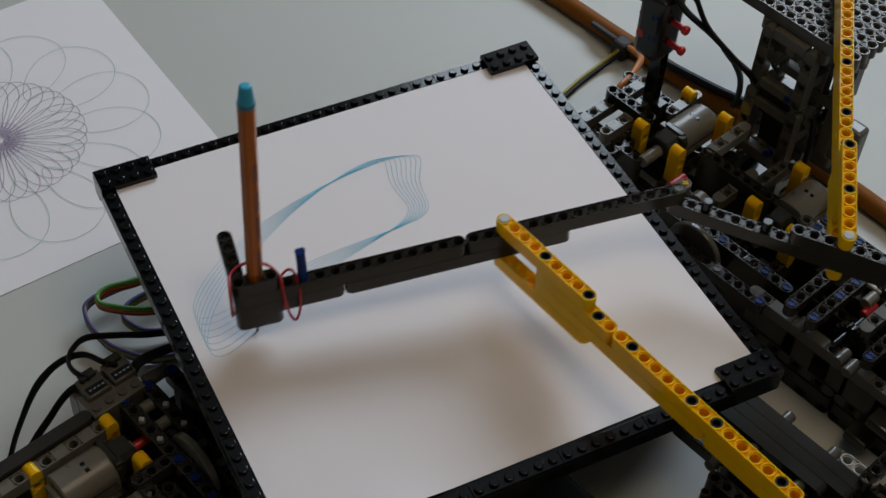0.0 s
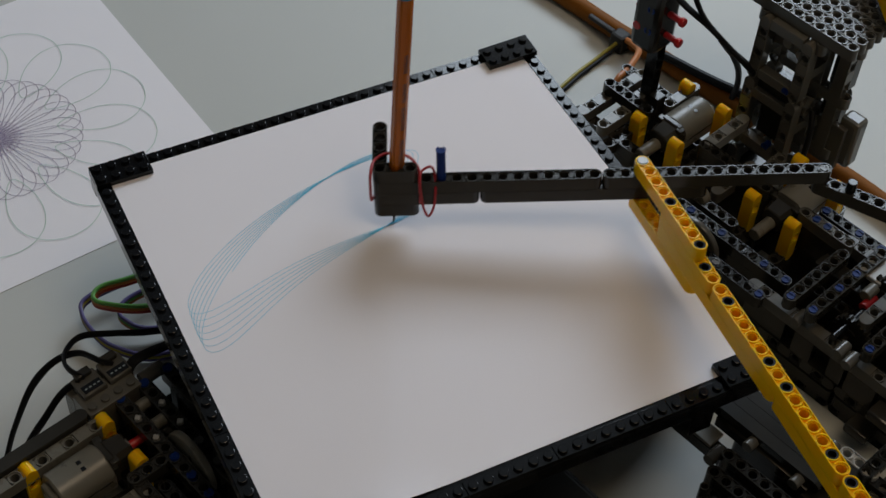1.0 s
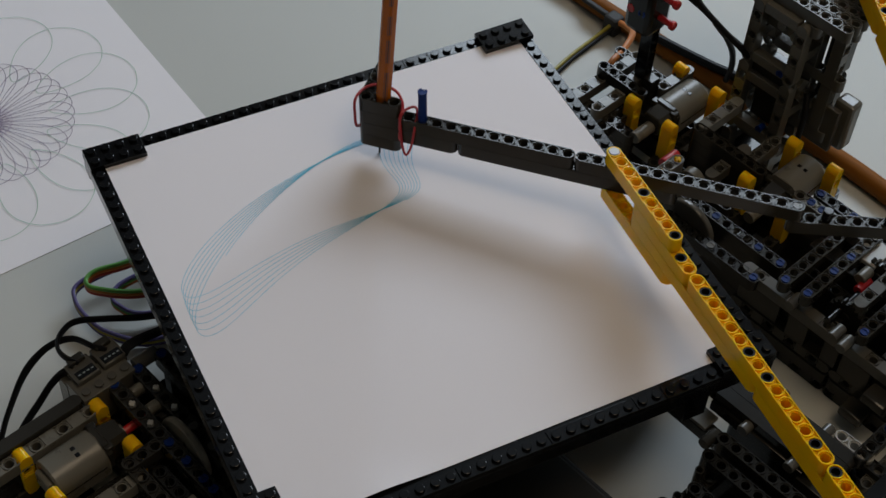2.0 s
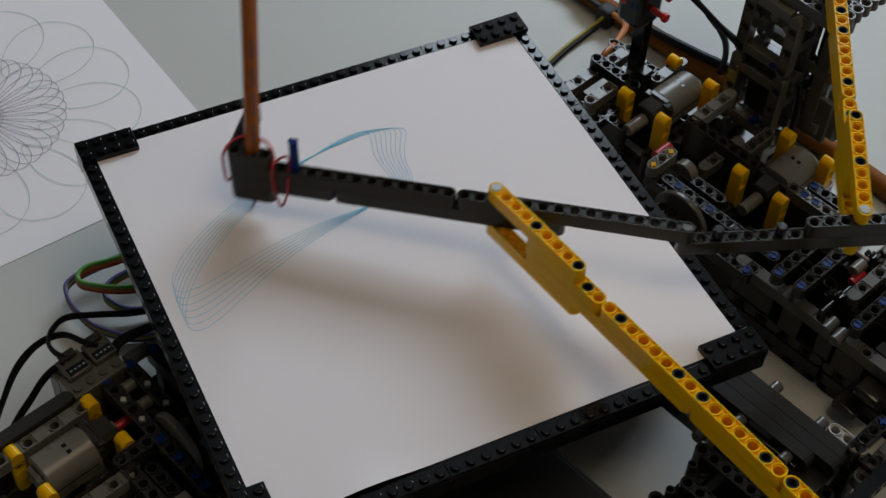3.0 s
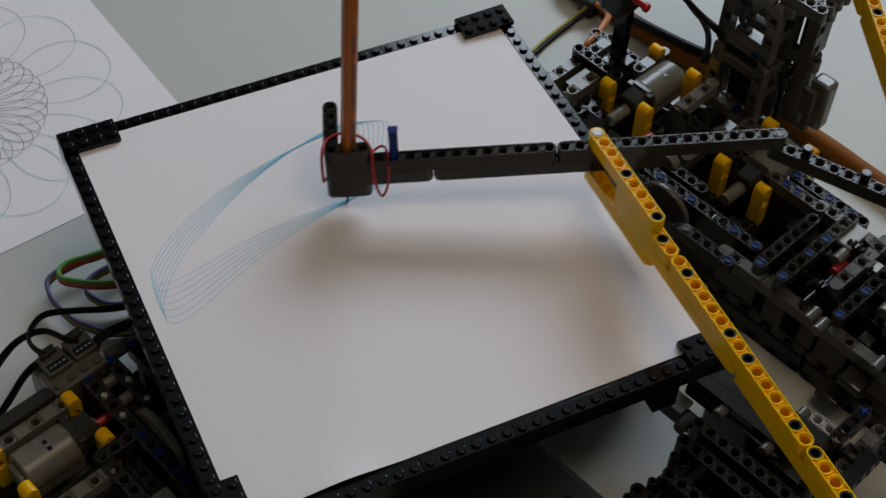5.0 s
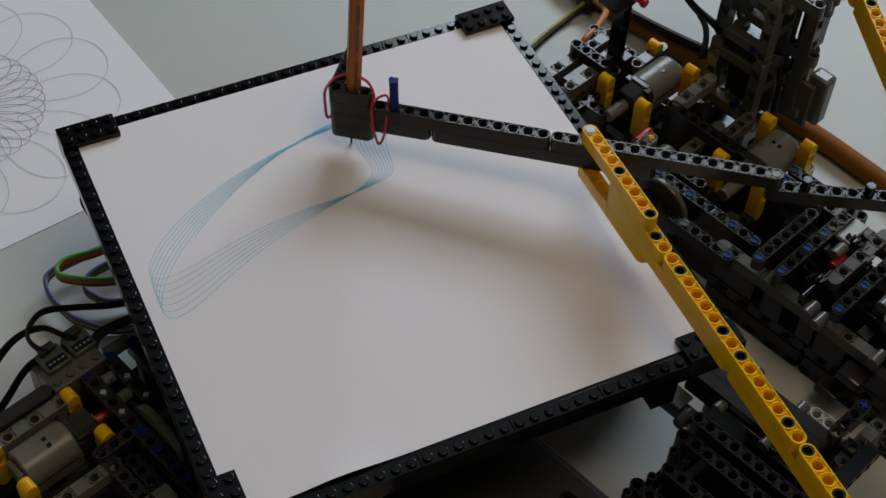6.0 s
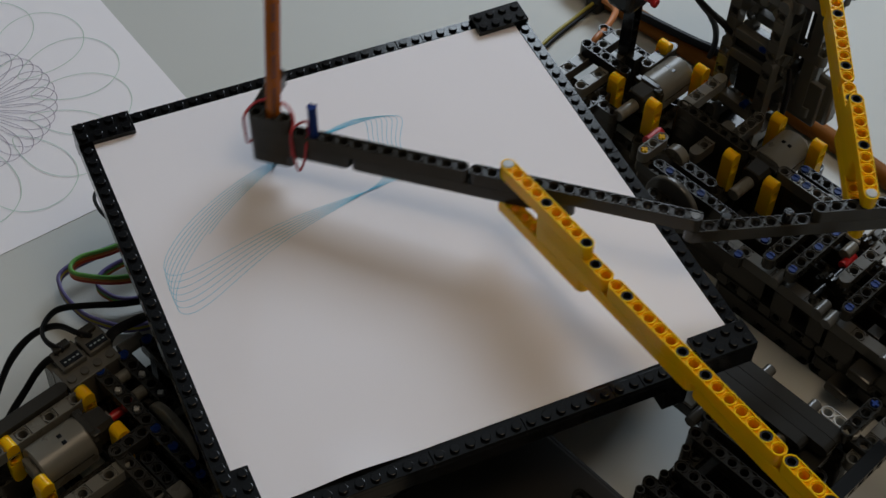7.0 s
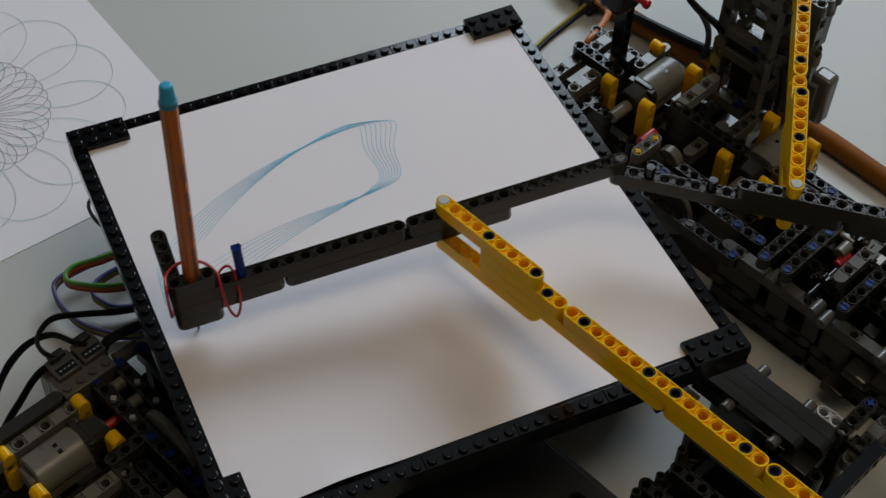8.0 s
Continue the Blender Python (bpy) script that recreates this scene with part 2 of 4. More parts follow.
def pin(parent, x, y, z, h=1.0, material=BLUE, up="z", r=0.29, kind="pin", name="pin"):
    """Connector pin that ends at (x, y, z): a slotted round pin, a hollow one, an axle end with its cross, or a plain stub."""
    key = (round(h, 2), r, kind)
    if key not in PINS:
        bm = bmesh.new()
        if kind == "pin":
            add_cyl(bm, Matrix.Translation((0, 0, -h * S)), r * S, (h - 0.07) * S, 16)
            for k in range(12):
                if k in (2, 3, 8, 9):
                    continue
                a0, a1 = 2 * math.pi * k / 12, 2 * math.pi * (k + 1) / 12
                vs = [bm.verts.new((rr * S * math.cos(a), rr * S * math.sin(a), zz * S)) for rr, zz in ((r * 1.12, -0.08), (r * 1.12, 0), (r * 0.62, 0), (r * 0.62, -0.08)) for a in (a0, a1)]
                for i in range(4):
                    j = (i + 1) % 4
                    bm.faces.new((vs[2 * i], vs[2 * i + 1], vs[2 * j + 1], vs[2 * j]))
        elif kind == "hollow":
            prof = ((r, -h), (r, 0.0), (r * 0.72, 0.0), (r * 0.66, -0.5 * h))
            rings = [[bm.verts.new((rr * S * math.cos(2 * math.pi * k / 16), rr * S * math.sin(2 * math.pi * k / 16), zz * S)) for k in range(16)] for rr, zz in prof]
            for a, b in zip(rings, rings[1:]):
                for k in range(16):
                    bm.faces.new((a[k], a[(k + 1) % 16], b[(k + 1) % 16], b[k]))
            bm.faces.new(rings[0])
            bm.faces.new(rings[-1])
        elif kind == "axle":
            add_box(bm, -r * S, r * S, -0.1 * S, 0.1 * S, -h * S, 0, 0.02 * S, 1)
            add_box(bm, -0.1 * S, 0.1 * S, -r * S, r * S, -h * S, -0.004 * S, 0.02 * S, 1)
        else:
            add_cyl(bm, Matrix.Translation((0, 0, -h * S)), r * S, h * S, 20, bevel=0.05 * S)
        PINS[key] = finish(bm, "pin")
        PINS[key].materials.append(material)
    d = "u" if up not in ("u", "-u") else "v"
    return part(name, PINS[key], material, parent, axes(d, up, x, y, z))


# ---- room ----
def in_room(ob):
    ob.matrix_basis = ROOM
    return ob


def structure(name, bm, material, label):
    ob = new(name, finish(bm, name, False))
    ob.data.materials.append(material)
    return tagged(in_room(ob), label, "", "", "structure")


structure("floor", box(-2.3, 2.3, -2.6, 1.9, -0.80, -0.74), FLOORM, "dark floor under the table")
structure("ceiling", box(-2.3, 2.3, -2.6, 1.9, 2.0, 2.1), CEILM, "plain pale ceiling")
bm = box(-0.7, 0.8, 1.7, 1.85, 1.64, 2.0)
add_box(bm, -2.3, -0.7, 1.7, 1.85, -0.74, 2.0)
add_box(bm, 0.8, 2.3, 1.7, 1.85, -0.74, 2.0)
add_box(bm, -0.7, 0.8, 1.7, 1.85, -0.74, 0.77)
structure("wall_north", bm, WALLM, "pale painted wall with a wide window opening")
structure("wall_south", box(-2.3, 2.3, -2.6, -2.5, -0.74, 2.0), WALLM, "plain painted wall")
structure("wall_east", box(2.2, 2.3, -2.5, 1.7, -0.74, 2.0), WALLM, "plain painted wall")
structure("wall_west", box(-2.3, -2.2, -2.5, 1.7, -0.74, 2.0), WALLM, "plain painted wall")

table = thing("table", "pale grey laminate table with a smooth top", "table", Matrix.Translation((0.12, 0.0, -0.74)) @ Matrix.Rotation(radians(16), 4, "Z"))
part("tabletop", box(-0.75, 0.95, -0.75, 0.85, 0.71, 0.74, 0.003), TABLE, table)
leg = finish(box(-0.025, 0.025, -0.025, 0.025, 0, 0.71, 0.003), "leg")
for lx in (-0.68, 0.88):
    for ly in (-0.68, 0.78):
        part("leg", leg, LEGM, table, Matrix.Translation((lx, ly, 0)))

lamp = thing("ceiling_lamp", "square warm white ceiling lamp", "lamp", ROOM @ Matrix.Translation((0.55, -0.1, 1.94)))
part("housing", box(-0.43, 0.43, -0.43, 0.43, 0.03, 0.06, 0.004), WALLM, lamp)
part("diffuser", box(-0.41, 0.41, -0.41, 0.41, 0.008, 0.03, 0.004), GLOW, lamp)


# ---- the turning board ----
BC = (17.19, -16.69)
TURN = -0.515      # degrees each second
board = thing("drawing_board", "black brick-built turning frame with white paper", "drawing board", pose(BC[0] * S, BC[1] * S, 0))


def on_board(x, y, z):
    return Matrix.Translation(((x - BC[0]) * S, (y - BC[1]) * S, (z + Z0) * S))


def add_stud(bm, x, y, z):
    add_cyl(bm, Matrix.Translation((x * S, y * S, z * S)), 0.30 * S, 0.215 * S, 24, bevel=0.03 * S)


PLATES = {}


def plate_mesh(nx, ny, h=0.4):
    if (nx, ny, h) not in PLATES:
        bm = box(0.012 * S, (nx - 0.012) * S, 0.012 * S, (ny - 0.012) * S, -h * S, 0, 0.025 * S, 1)
        for i in range(nx):
            for j in range(ny):
                add_stud(bm, i + 0.5, j + 0.5, -0.002)
        PLATES[nx, ny, h] = finish(bm, "plate")
        PLATES[nx, ny, h].materials.append(BLACK)
    return PLATES[nx, ny, h]


for x0, n in ((4, 8), (12, 6), (18, 6), (24, 2), (26, 4)):
    part("rail_plate", plate_mesh(n, 1), BLACK, board, on_board(x0, -1, -0.4))
    part("rail_plate", plate_mesh(n, 1), BLACK, board, on_board(x0, -34, -0.4))
for y0, n in ((-10, 8), (-16, 6), (-24, 8), (-30, 6), (-32, 2)):
    part("rail_plate", plate_mesh(1, n), BLACK, board, on_board(33, y0, -0.4))
    part("rail_plate", plate_mesh(1, n), BLACK, board, on_board(0, y0, -0.4))
for x0, y0, nx, ny in ((0, -2, 4, 2), (30, -2, 4, 2), (30, -34, 4, 2), (0, -34, 2, 4)):
    part("corner_plate", plate_mesh(nx, ny), BLACK, board, on_board(x0, y0, 0) @ (pose(0, 0, 0, 3.0, -2.0) if (x0, y0) == (30, -2) else Matrix.Identity(4)))
for x0, y0, nx, ny in ((0, -2, 1, 2), (33, -2, 1, 2), (1, -1, 3, 1), (30, -1, 3, 1), (30, -34, 4, 1), (1, -34, 3, 1), (0, -34, 1, 4)):
    part("rail_plate", box(x0 * S, (x0 + nx) * S, y0 * S, (y0 + ny) * S, -0.4 * S, -0.003 * S), BLACK, board, on_board(0, 0, -0.4))
# brick layer below the plates
part("lower_rail", box(0.02 * S, 33.98 * S, -0.98 * S, -0.02 * S, -1.6 * S, -0.41 * S, 0.03 * S), DARKER, board, on_board(0, 0, -0.4))
part("lower_rail", box(0.02 * S, 33.98 * S, -33.98 * S, -33.02 * S, -1.6 * S, -0.41 * S, 0.03 * S), BLACK, board, on_board(0, 0, -0.4))
part("lower_rail", box(0.02 * S, 0.98 * S, -33.0 * S, -1.0 * S, -1.2 * S, -0.41 * S, 0.03 * S), GREY, board, on_board(0, 0, -0.4))
part("lower_rail", box(33.02 * S, 33.98 * S, -33.0 * S, -1.0 * S, -1.6 * S, -0.41 * S, 0.03 * S), BLACK, board, on_board(0, 0, -0.4))
part("base_panel", box(1.0 * S, 33.0 * S, -33.0 * S, -1.0 * S, -1.0 * S, -0.45 * S), BLACK, board, on_board(0, 0, 0))
part("hub_block", box(28.1 * S, 29.8 * S, -33.6 * S, -31.6 * S, -4.7 * S, -1.6 * S, 0.05 * S), BLACK, board, on_board(0, 0, 0))
# hidden support column, widened to block window light under the board
bm = bmesh.new()
add_cyl(bm, Matrix.Identity(4), 9.0 * S, 7.0 * S, 48, bevel=0.2 * S)
add_cyl(bm, Matrix.Translation((0, 0, 7.0 * S)), 7.0 * S, (Z0 - 8.0) * S, 48)
part("turntable_column", bm, DARK, board)


def paper_sheet():
    """Sheet with a faint sag and two lifted places along its near edge."""
    bm = bmesh.new()
    n = 48
    vs = []
    for j in range(n + 1):
        for i in range(n + 1):
            x, y = 1.02 + 31.96 * i / n, -32.80 + 31.78 * j / n
            z = -0.40 + 0.03 * noise.noise(Vector((x * 0.11, y * 0.11, 3))) + 0.018 * noise.noise(Vector((x * 0.42 + y * 0.10, y * 0.05, 8)))
            near = max(0.0, 1 - (y + 32.98) / 3.2)
            z += 0.30 * near ** 1.6 * math.exp(-((x - 7.5) / 2.4) ** 2) + 0.03 * near ** 2
            vs.append(bm.verts.new((x * S, y * S, z * S)))
    for j in range(n):
        for i in range(n):
            a = j * (n + 1) + i
            bm.faces.new((vs[a], vs[a + 1], vs[a + n + 2], vs[a + n + 1]))
    r = bmesh.ops.extrude_face_region(bm, geom=list(bm.faces))
    bmesh.ops.translate(bm, verts=[v for v in r["geom"] if isinstance(v, bmesh.types.BMVert)], vec=(0, 0, -0.02 * S))
    return bm


sheet = part("paper_sheet", paper_sheet(), PAPER, board, on_board(0, 0, 0), "white paper with fine cyan loops")


# ---- the crank motion, as a short series over one turn ----
def series(c, t):
    s = c[0]
    for k in range(1, len(c) // 2 + 1):
        a = 2 * math.pi * k * t / PERIOD
        s += c[2 * k - 1] * math.cos(a) + c[2 * k] * math.sin(a)
    return s


PIVOT_X = (25.731, -4.66, 5.305, -0.442, 1.085, 0.327, -0.261)
PIVOT_Y = (-19.781, -0.253, 0.276, 0.059, 0.393, 0.107, 0.106)
ARM = (-29.457, 19.828, 4.314, 0.989, -6.506, -0.722, -0.072)
PUSH = (-87.295, 7.87, -8.228, 0.826, -1.635, -0.534, 0.235)
LINK = (-39.518, -10.845, -17.012, -0.005, -0.6, -0.228, -0.282)
PULL = (61.371, -7.693, 5.913, -0.288, 1.219)


def state(t):
    x, y = series(PIVOT_X, t), series(PIVOT_Y, t)
    a, b, g, d = (series(c, t) for c in (ARM, PUSH, LINK, PULL))
    jx, jy = x + 12 * math.cos(radians(a)), y + 12 * math.sin(radians(a))
    qx, qy = jx + 11 * math.cos(radians(g)), jy + 11 * math.sin(radians(g))
    return x, y, a, b, jx, jy, g, qx, qy, d


PEN_BACK = 0.08    # pen axis behind the arm's line of holes, studs


def pen_place(t):
    x, y, a = state(t)[:3]
    c, s = math.cos(radians(a)), math.sin(radians(a))
    return x - 16 * c - PEN_BACK * s, y - 16 * s + PEN_BACK * c


def flat_line(points, width, z, closed=False):
    """A thin ink stroke lying on paper, as a strip with a little body."""
    bm = bmesh.new()
    rows = []
    m = len(points)
    for i, p in enumerate(points):
        a, b = points[i - 1 if i or closed else 0], points[(i + 1) % m if closed or i < m - 1 else i]
        d = Vector((b[0] - a[0], b[1] - a[1])).normalized()
        nx, ny = -d.y * width / 2, d.x * width / 2
        rows.append([bm.verts.new(((p[0] + k * nx) * S, (p[1] + k * ny) * S, (z + h) * S)) for k, h in ((-1, 0), (0, 0.006), (1, 0))])
    for i in range(m if closed else m - 1):
        r0, r1 = rows[i], rows[(i + 1) % m]
        for j in (0, 1):
            bm.faces.new((r0[j], r0[j + 1], r1[j + 1], r1[j]))
    return bm


stroke = []
t = -6.75 * PERIOD
while t < 3.2:
    px, py = pen_place(t)
    a = radians(-TURN * t)
    dx, dy = px - BC[0], py - BC[1]
    stroke.append((BC[0] + dx * math.cos(a) - dy * math.sin(a), BC[1] + dx * math.sin(a) + dy * math.cos(a)))
    t += 0.03
tagged(part("pen_line", flat_line(stroke, 0.029, -0.372), INK, sheet), "fine cyan ink loops", kind="stuff")


# ---- moving arms ----
arm = thing("pen_arm", "dark grey studless beam arm holding a pen", "lever arm")
beam(arm, 15, -17, 0, 0)
beam(arm, 15, -2, 0, 0)
beam(arm, 7, -17, 0, -1)
beam(arm, 15, -10, 0, -1)
for k in (1, 0, -1, -2):
    beam(arm, 3, -17, -0.004 if k in (0, -1) else 0, k + (0.0 if k in (1, -2) else 0.002))
beam(arm, 5, -17, 0, 1.004, "v", name="side_beam")
pin(arm, -13, 0, 2.45, 2.6, BLUE, r=0.30, name="blue_pin")
pin(arm, 12, 0, 0.03, 1.2, GREY, r=0.27)


def band(points, r=0.10):
    return tube([Vector(p) * S for p in points], r * S, n=8, closed=True)


part("rubber_band", band([(-17.58, -0.45, 0.9), (-17.3, 0.7, 1.04), (-16.3, 1.25, 1.12), (-15.1, 0.95, 1.0), (-14.46, 0.2, 0.6), (-14.42, -0.5, 0.1), (-14.44, -0.58, -1.6), (-14.7, 0.3, -2.12), (-16.5, 0.62, -2.12), (-17.4, 0.5, -2.0), (-17.64, -0.3, -1.6), (-17.64, -0.52, -0.4)]), RUBBER, arm, None, "stretched red rubber band")
part("rubber_band", band([(-14.42, -0.45, 0.1), (-14.3, 0.3, 0.25), (-13.75, 0.55, 0.45), (-13.45, 0.2, 0.3), (-13.4, -0.55, -0.6), (-13.55, -0.8, -1.9), (-13.9, -0.85, -2.7), (-14.2, -0.7, -2.2), (-14.35, -0.6, -1.0)], 0.085), RUBBER, arm, None, "loose red rubber band")


def pen_thing():
    pen = thing("fineliner_pen", "orange hexagonal fineliner pen with cyan end plug", "pen")
    bm = bmesh.new()
    add_cyl(bm, Matrix.Translation((0, 0, 2.6 * S)) @ Matrix.Rotation(radians(30), 4, "Z"), 0.545 * S, 15.9 * S, 6)
    es = [e for e in bm.edges if abs(e.verts[0].co.z - e.verts[1].co.z) > 5 * S]
    bmesh.ops.bevel(bm, geom=es, offset=0.09 * S, segments=2, affect="EDGES")
    part("barrel", bm, PENWOOD, pen)
    bm = bmesh.new()
    add_cyl(bm, Matrix.Translation((0, 0, 18.5 * S)), 0.50 * S, 1.4 * S, 24, 0.36 * S, bevel=0.13 * S)
    part("end_plug", bm, CYAN, pen, None, "cyan plastic end plug")
    bm = bmesh.new()
    add_cyl(bm, Matrix.Translation((0, 0, 0.95 * S)), 0.16 * S, 2.3 * S, 16, 0.42 * S)
    part("nose", bm, DARKER, pen)
    bm = bmesh.new()
    add_cyl(bm, Matrix.Identity(4), 0.07 * S, 1.0 * S, 10, 0.10 * S)
    part("tip", bm, DARKER, pen)
    # printed marks on the flats, unreadable
    for z0, z1 in ((8.4, 10.3), (10.7, 12.2), (5.0, 7.6), (13.0, 14.4)):
        part("printed_mark", box(-0.14 * S, 0.14 * S, -0.487 * S, -0.468 * S, z0 * S, z1 * S), PENDARK, pen, Matrix.Rotation(radians(30), 4, "Z"))
    bm = bmesh.new()
    add_cyl(bm, Matrix.Translation((0, 0, 18.45 * S)), 0.53 * S, 0.35 * S, 24, bevel=0.05 * S)
    part("plug_collar", bm, CYAN_DARK, pen)
    return pen


pen = pen_thing()


def yellow_arm():
    a = thing("yellow_arm", "long yellow studless beam arm with a forked end", "lever arm", group="yellow lever arms")
    beam(a, 9, 0, 0, 1, material=YELLOW)
    beam(a, 9, 0, 0, -2, material=YELLOW)
    beam(a, 7, 4, 0, 0, material=YELLOW)
    beam(a, 15, 11, 0, 0, material=YELLOW)
    beam(a, 10, 26, 0, 0, material=YELLOW)
    beam(a, 15, 4, 0, -1, material=YELLOW)
    beam(a, 15, 19, 0, -1, material=YELLOW)
    pin(a, 0, 0, 1.04, 4.0, STEEL, r=0.36, kind="stub", name="pivot_pin")
    for k, z in ((4, 1), (8, 1), (9, 0), (12, 0), (17, 0), (19, 0), (24, 0), (26, 0), (29, 0)):
        pin(a, k, 0, z - 0.05, 0.9, MATTE, r=0.37, kind="hollow")
    return a


push = yellow_arm()
pull = yellow_arm()

link = thing("crank_link", "dark grey studless beam link with black pins", "lever arm")
beam(link, 15, 0, 0, -1)
beam(link, 15, 8, 0, 0)
beam(link, 8, 15, 0, -1)
for k in (2, 6):
    pin(link, k, 0, -0.2, 1.6, BLACK, r=0.33, kind="stub")
pin(link, 0, 0, -0.9, 1.0, BLACK)

# ---- the still machine: its beams run 16 degrees off the room's x ----
TILT = Matrix.Rotation(radians(16), 4, "Z")


class Unit:
    """A thing of the still machine whose parts are given in studs along u, v and height above the plates."""

    def __init__(self, name, label, category, u, v, group=""):
        self.o = Vector((u, v, -Z0))
        self.e = thing(name, label, category, TILT @ Matrix.Translation((u * S, v * S, 0)), group)

    def beam(self, n, u, v, z, d="u", up="z", material=DARK, holes=None, name="beam"):
        return beam(self.e, n, u - self.o.x, v - self.o.y, z - self.o.z, d, up, material, holes, name)

    def pin(self, u, v, z, h=1.0, material=BLUE, up="z", r=0.29, kind="pin", name="pin"):
        return pin(self.e, u - self.o.x, v - self.o.y, z - self.o.z, h, material, up, r, kind, name)

    def at(self, u, v, z):
        return Matrix.Translation((Vector((u, v, z)) - self.o) * S)

    def box(self, name, u0, u1, v0, v1, z0, z1, material, bevel=0.05, label=""):
        return part(name, box(-(u1 - u0) / 2 * S, (u1 - u0) / 2 * S, -(v1 - v0) / 2 * S, (v1 - v0) / 2 * S, -(z1 - z0) / 2 * S, (z1 - z0) / 2 * S, bevel * S), material, self.e,
                    self.at((u0 + u1) / 2, (v0 + v1) / 2, (z0 + z1) / 2), label)

    def cyl(self, name, u, v, z, r, h, up, material, n=24, bevel=0.05, label=""):
        bm = bmesh.new()
        add_cyl(bm, Matrix.Identity(4), r * S, h * S, n, bevel=bevel * S)
        return part(name, bm, material, self.e, axes("u" if up not in ("u", "-u") else "v", up, u - self.o.x, v - self.o.y, z - self.o.z), label)

    def gear(self, u, v, z, r, up, material, teeth=24, w=0.45):
        rim = []
        for k in range(teeth):
            for da, rr in ((-0.32, r - 0.25), (-0.15, r), (0.15, r), (0.32, r - 0.25)):
                a = 2 * math.pi * (k + da) / teeth
                rim.append((rr * S * math.cos(a), rr * S * math.sin(a)))
        hub = [(0.45 * S * math.cos(2 * math.pi * k / len(rim)), 0.45 * S * math.sin(2 * math.pi * k / len(rim))) for k in range(len(rim))]
        bm = bmesh.new()
        rings = [[bm.verts.new((x, y, z)) for x, y in line] for line, z in ((hub, -0.12 * S), (hub, 0.0), (rim, 0.0), (rim, w * S), (hub, w * S), (hub, (w + 0.12) * S))]
        for a, b in zip(rings, rings[1:]):
            for i in range(len(rim)):
                j = (i + 1) % len(rim)
                bm.faces.new((a[i], a[j], b[j], b[i]))
        bm.faces.new(rings[0])
        bm.faces.new(rings[-1])
        return part("gear", bm, material, self.e, axes("u" if up not in ("u", "-u") else "v", up, u - self.o.x, v - self.o.y, z - self.o.z))

    def post(self, u, v, z, n=4, material=YELLOW):
        return self.beam(n, u, v - 0.49, z - 0.5, "-z", "-v", material, (1,), "upright_beam")

    def motor(self, u0, v, z, side, k=1.0):
        """Pale motor lying along u: round-backed body with flat flanks and a dark tapering gear head at the end that side names."""
        def loft(rings, name, material, label=""):
            bm = bmesh.new()
            loops = [[bm.verts.new((u * S, y * k * S, zz * k * S)) for y, zz in prof] for u, prof in rings]
            count = len(loops[0])
            for a, b in zip(loops, loops[1:]):
                for i in range(count):
                    bm.faces.new((a[i], a[(i + 1) % count], b[(i + 1) % count], b[i]))
            bm.faces.new(loops[0])
            bm.faces.new(loops[-1])
            return part(name, bm, material, self.e, self.at(u0, v, z), label)

        def barrel(w, h):
            return [(w * math.cos(a), h * math.sin(a)) for a in [math.pi * i / 14 for i in range(15)]] + [(-w, -1.2 * h / 1.35), (w, -1.2 * h / 1.35)]

        def chamfered(w, h, c):
            return [(w, h - c), (w - c, h), (-w + c, h), (-w, h - c), (-w, -h + c), (-w + c, -h), (w - c, -h), (w, -h + c)]

        loft([(0, barrel(1.45, 1.22)), (0.12, barrel(1.6, 1.38)), (3.6, barrel(1.6, 1.38)), (3.75, barrel(1.5, 1.28))], "motor_body", PALE)
        head = [(0.0, chamfered(1.5, 1.3, 0.55)), (0.35, chamfered(1.5, 1.3, 0.55)), (0.5, chamfered(1.15, 1.1, 0.4)), (1.75, chamfered(0.95, 0.95, 0.3)), (1.85, chamfered(0.85, 0.85, 0.25))]
        x0 = 3.7 if side > 0 else 0.05
        loft([(x0 + side * u, prof) for u, prof in head], "gear_head", DARK, "dark grey tapering gear head")
        self.box("rear_cap", u0 - 0.45 if side > 0 else u0 + 3.7, u0 + 0.05 if side > 0 else u0 + 4.2, v - 0.8, v + 0.8, z - 0.7, z + 0.7, PALE, 0.2)
        for i in (-1, 1):
            x = u0 + (4.05 if side > 0 else -0.3)
            self.box("head_clip", x - 0.3, x + 0.3, v + i * 0.95 - 0.3, v + i * 0.95 + 0.3, z + 0.65, z + 1.2 * k, DARK, 0.08)
        for i in (0, 1):
            self.box("vent_slot", u0 + 2.0, u0 + 2.3, v + 0.02 - 0.55 * i, v + 0.32 - 0.55 * i, z + 1.30 * k, z + 1.39 * k - 0.03 * i, BLACK, 0.01)
        self.box("motor_seam", u0 + 0.2, u0 + 3.4, v - 1.62 * k, v - 1.57 * k, z - 0.25, z - 0.15, DARKER, 0.0)


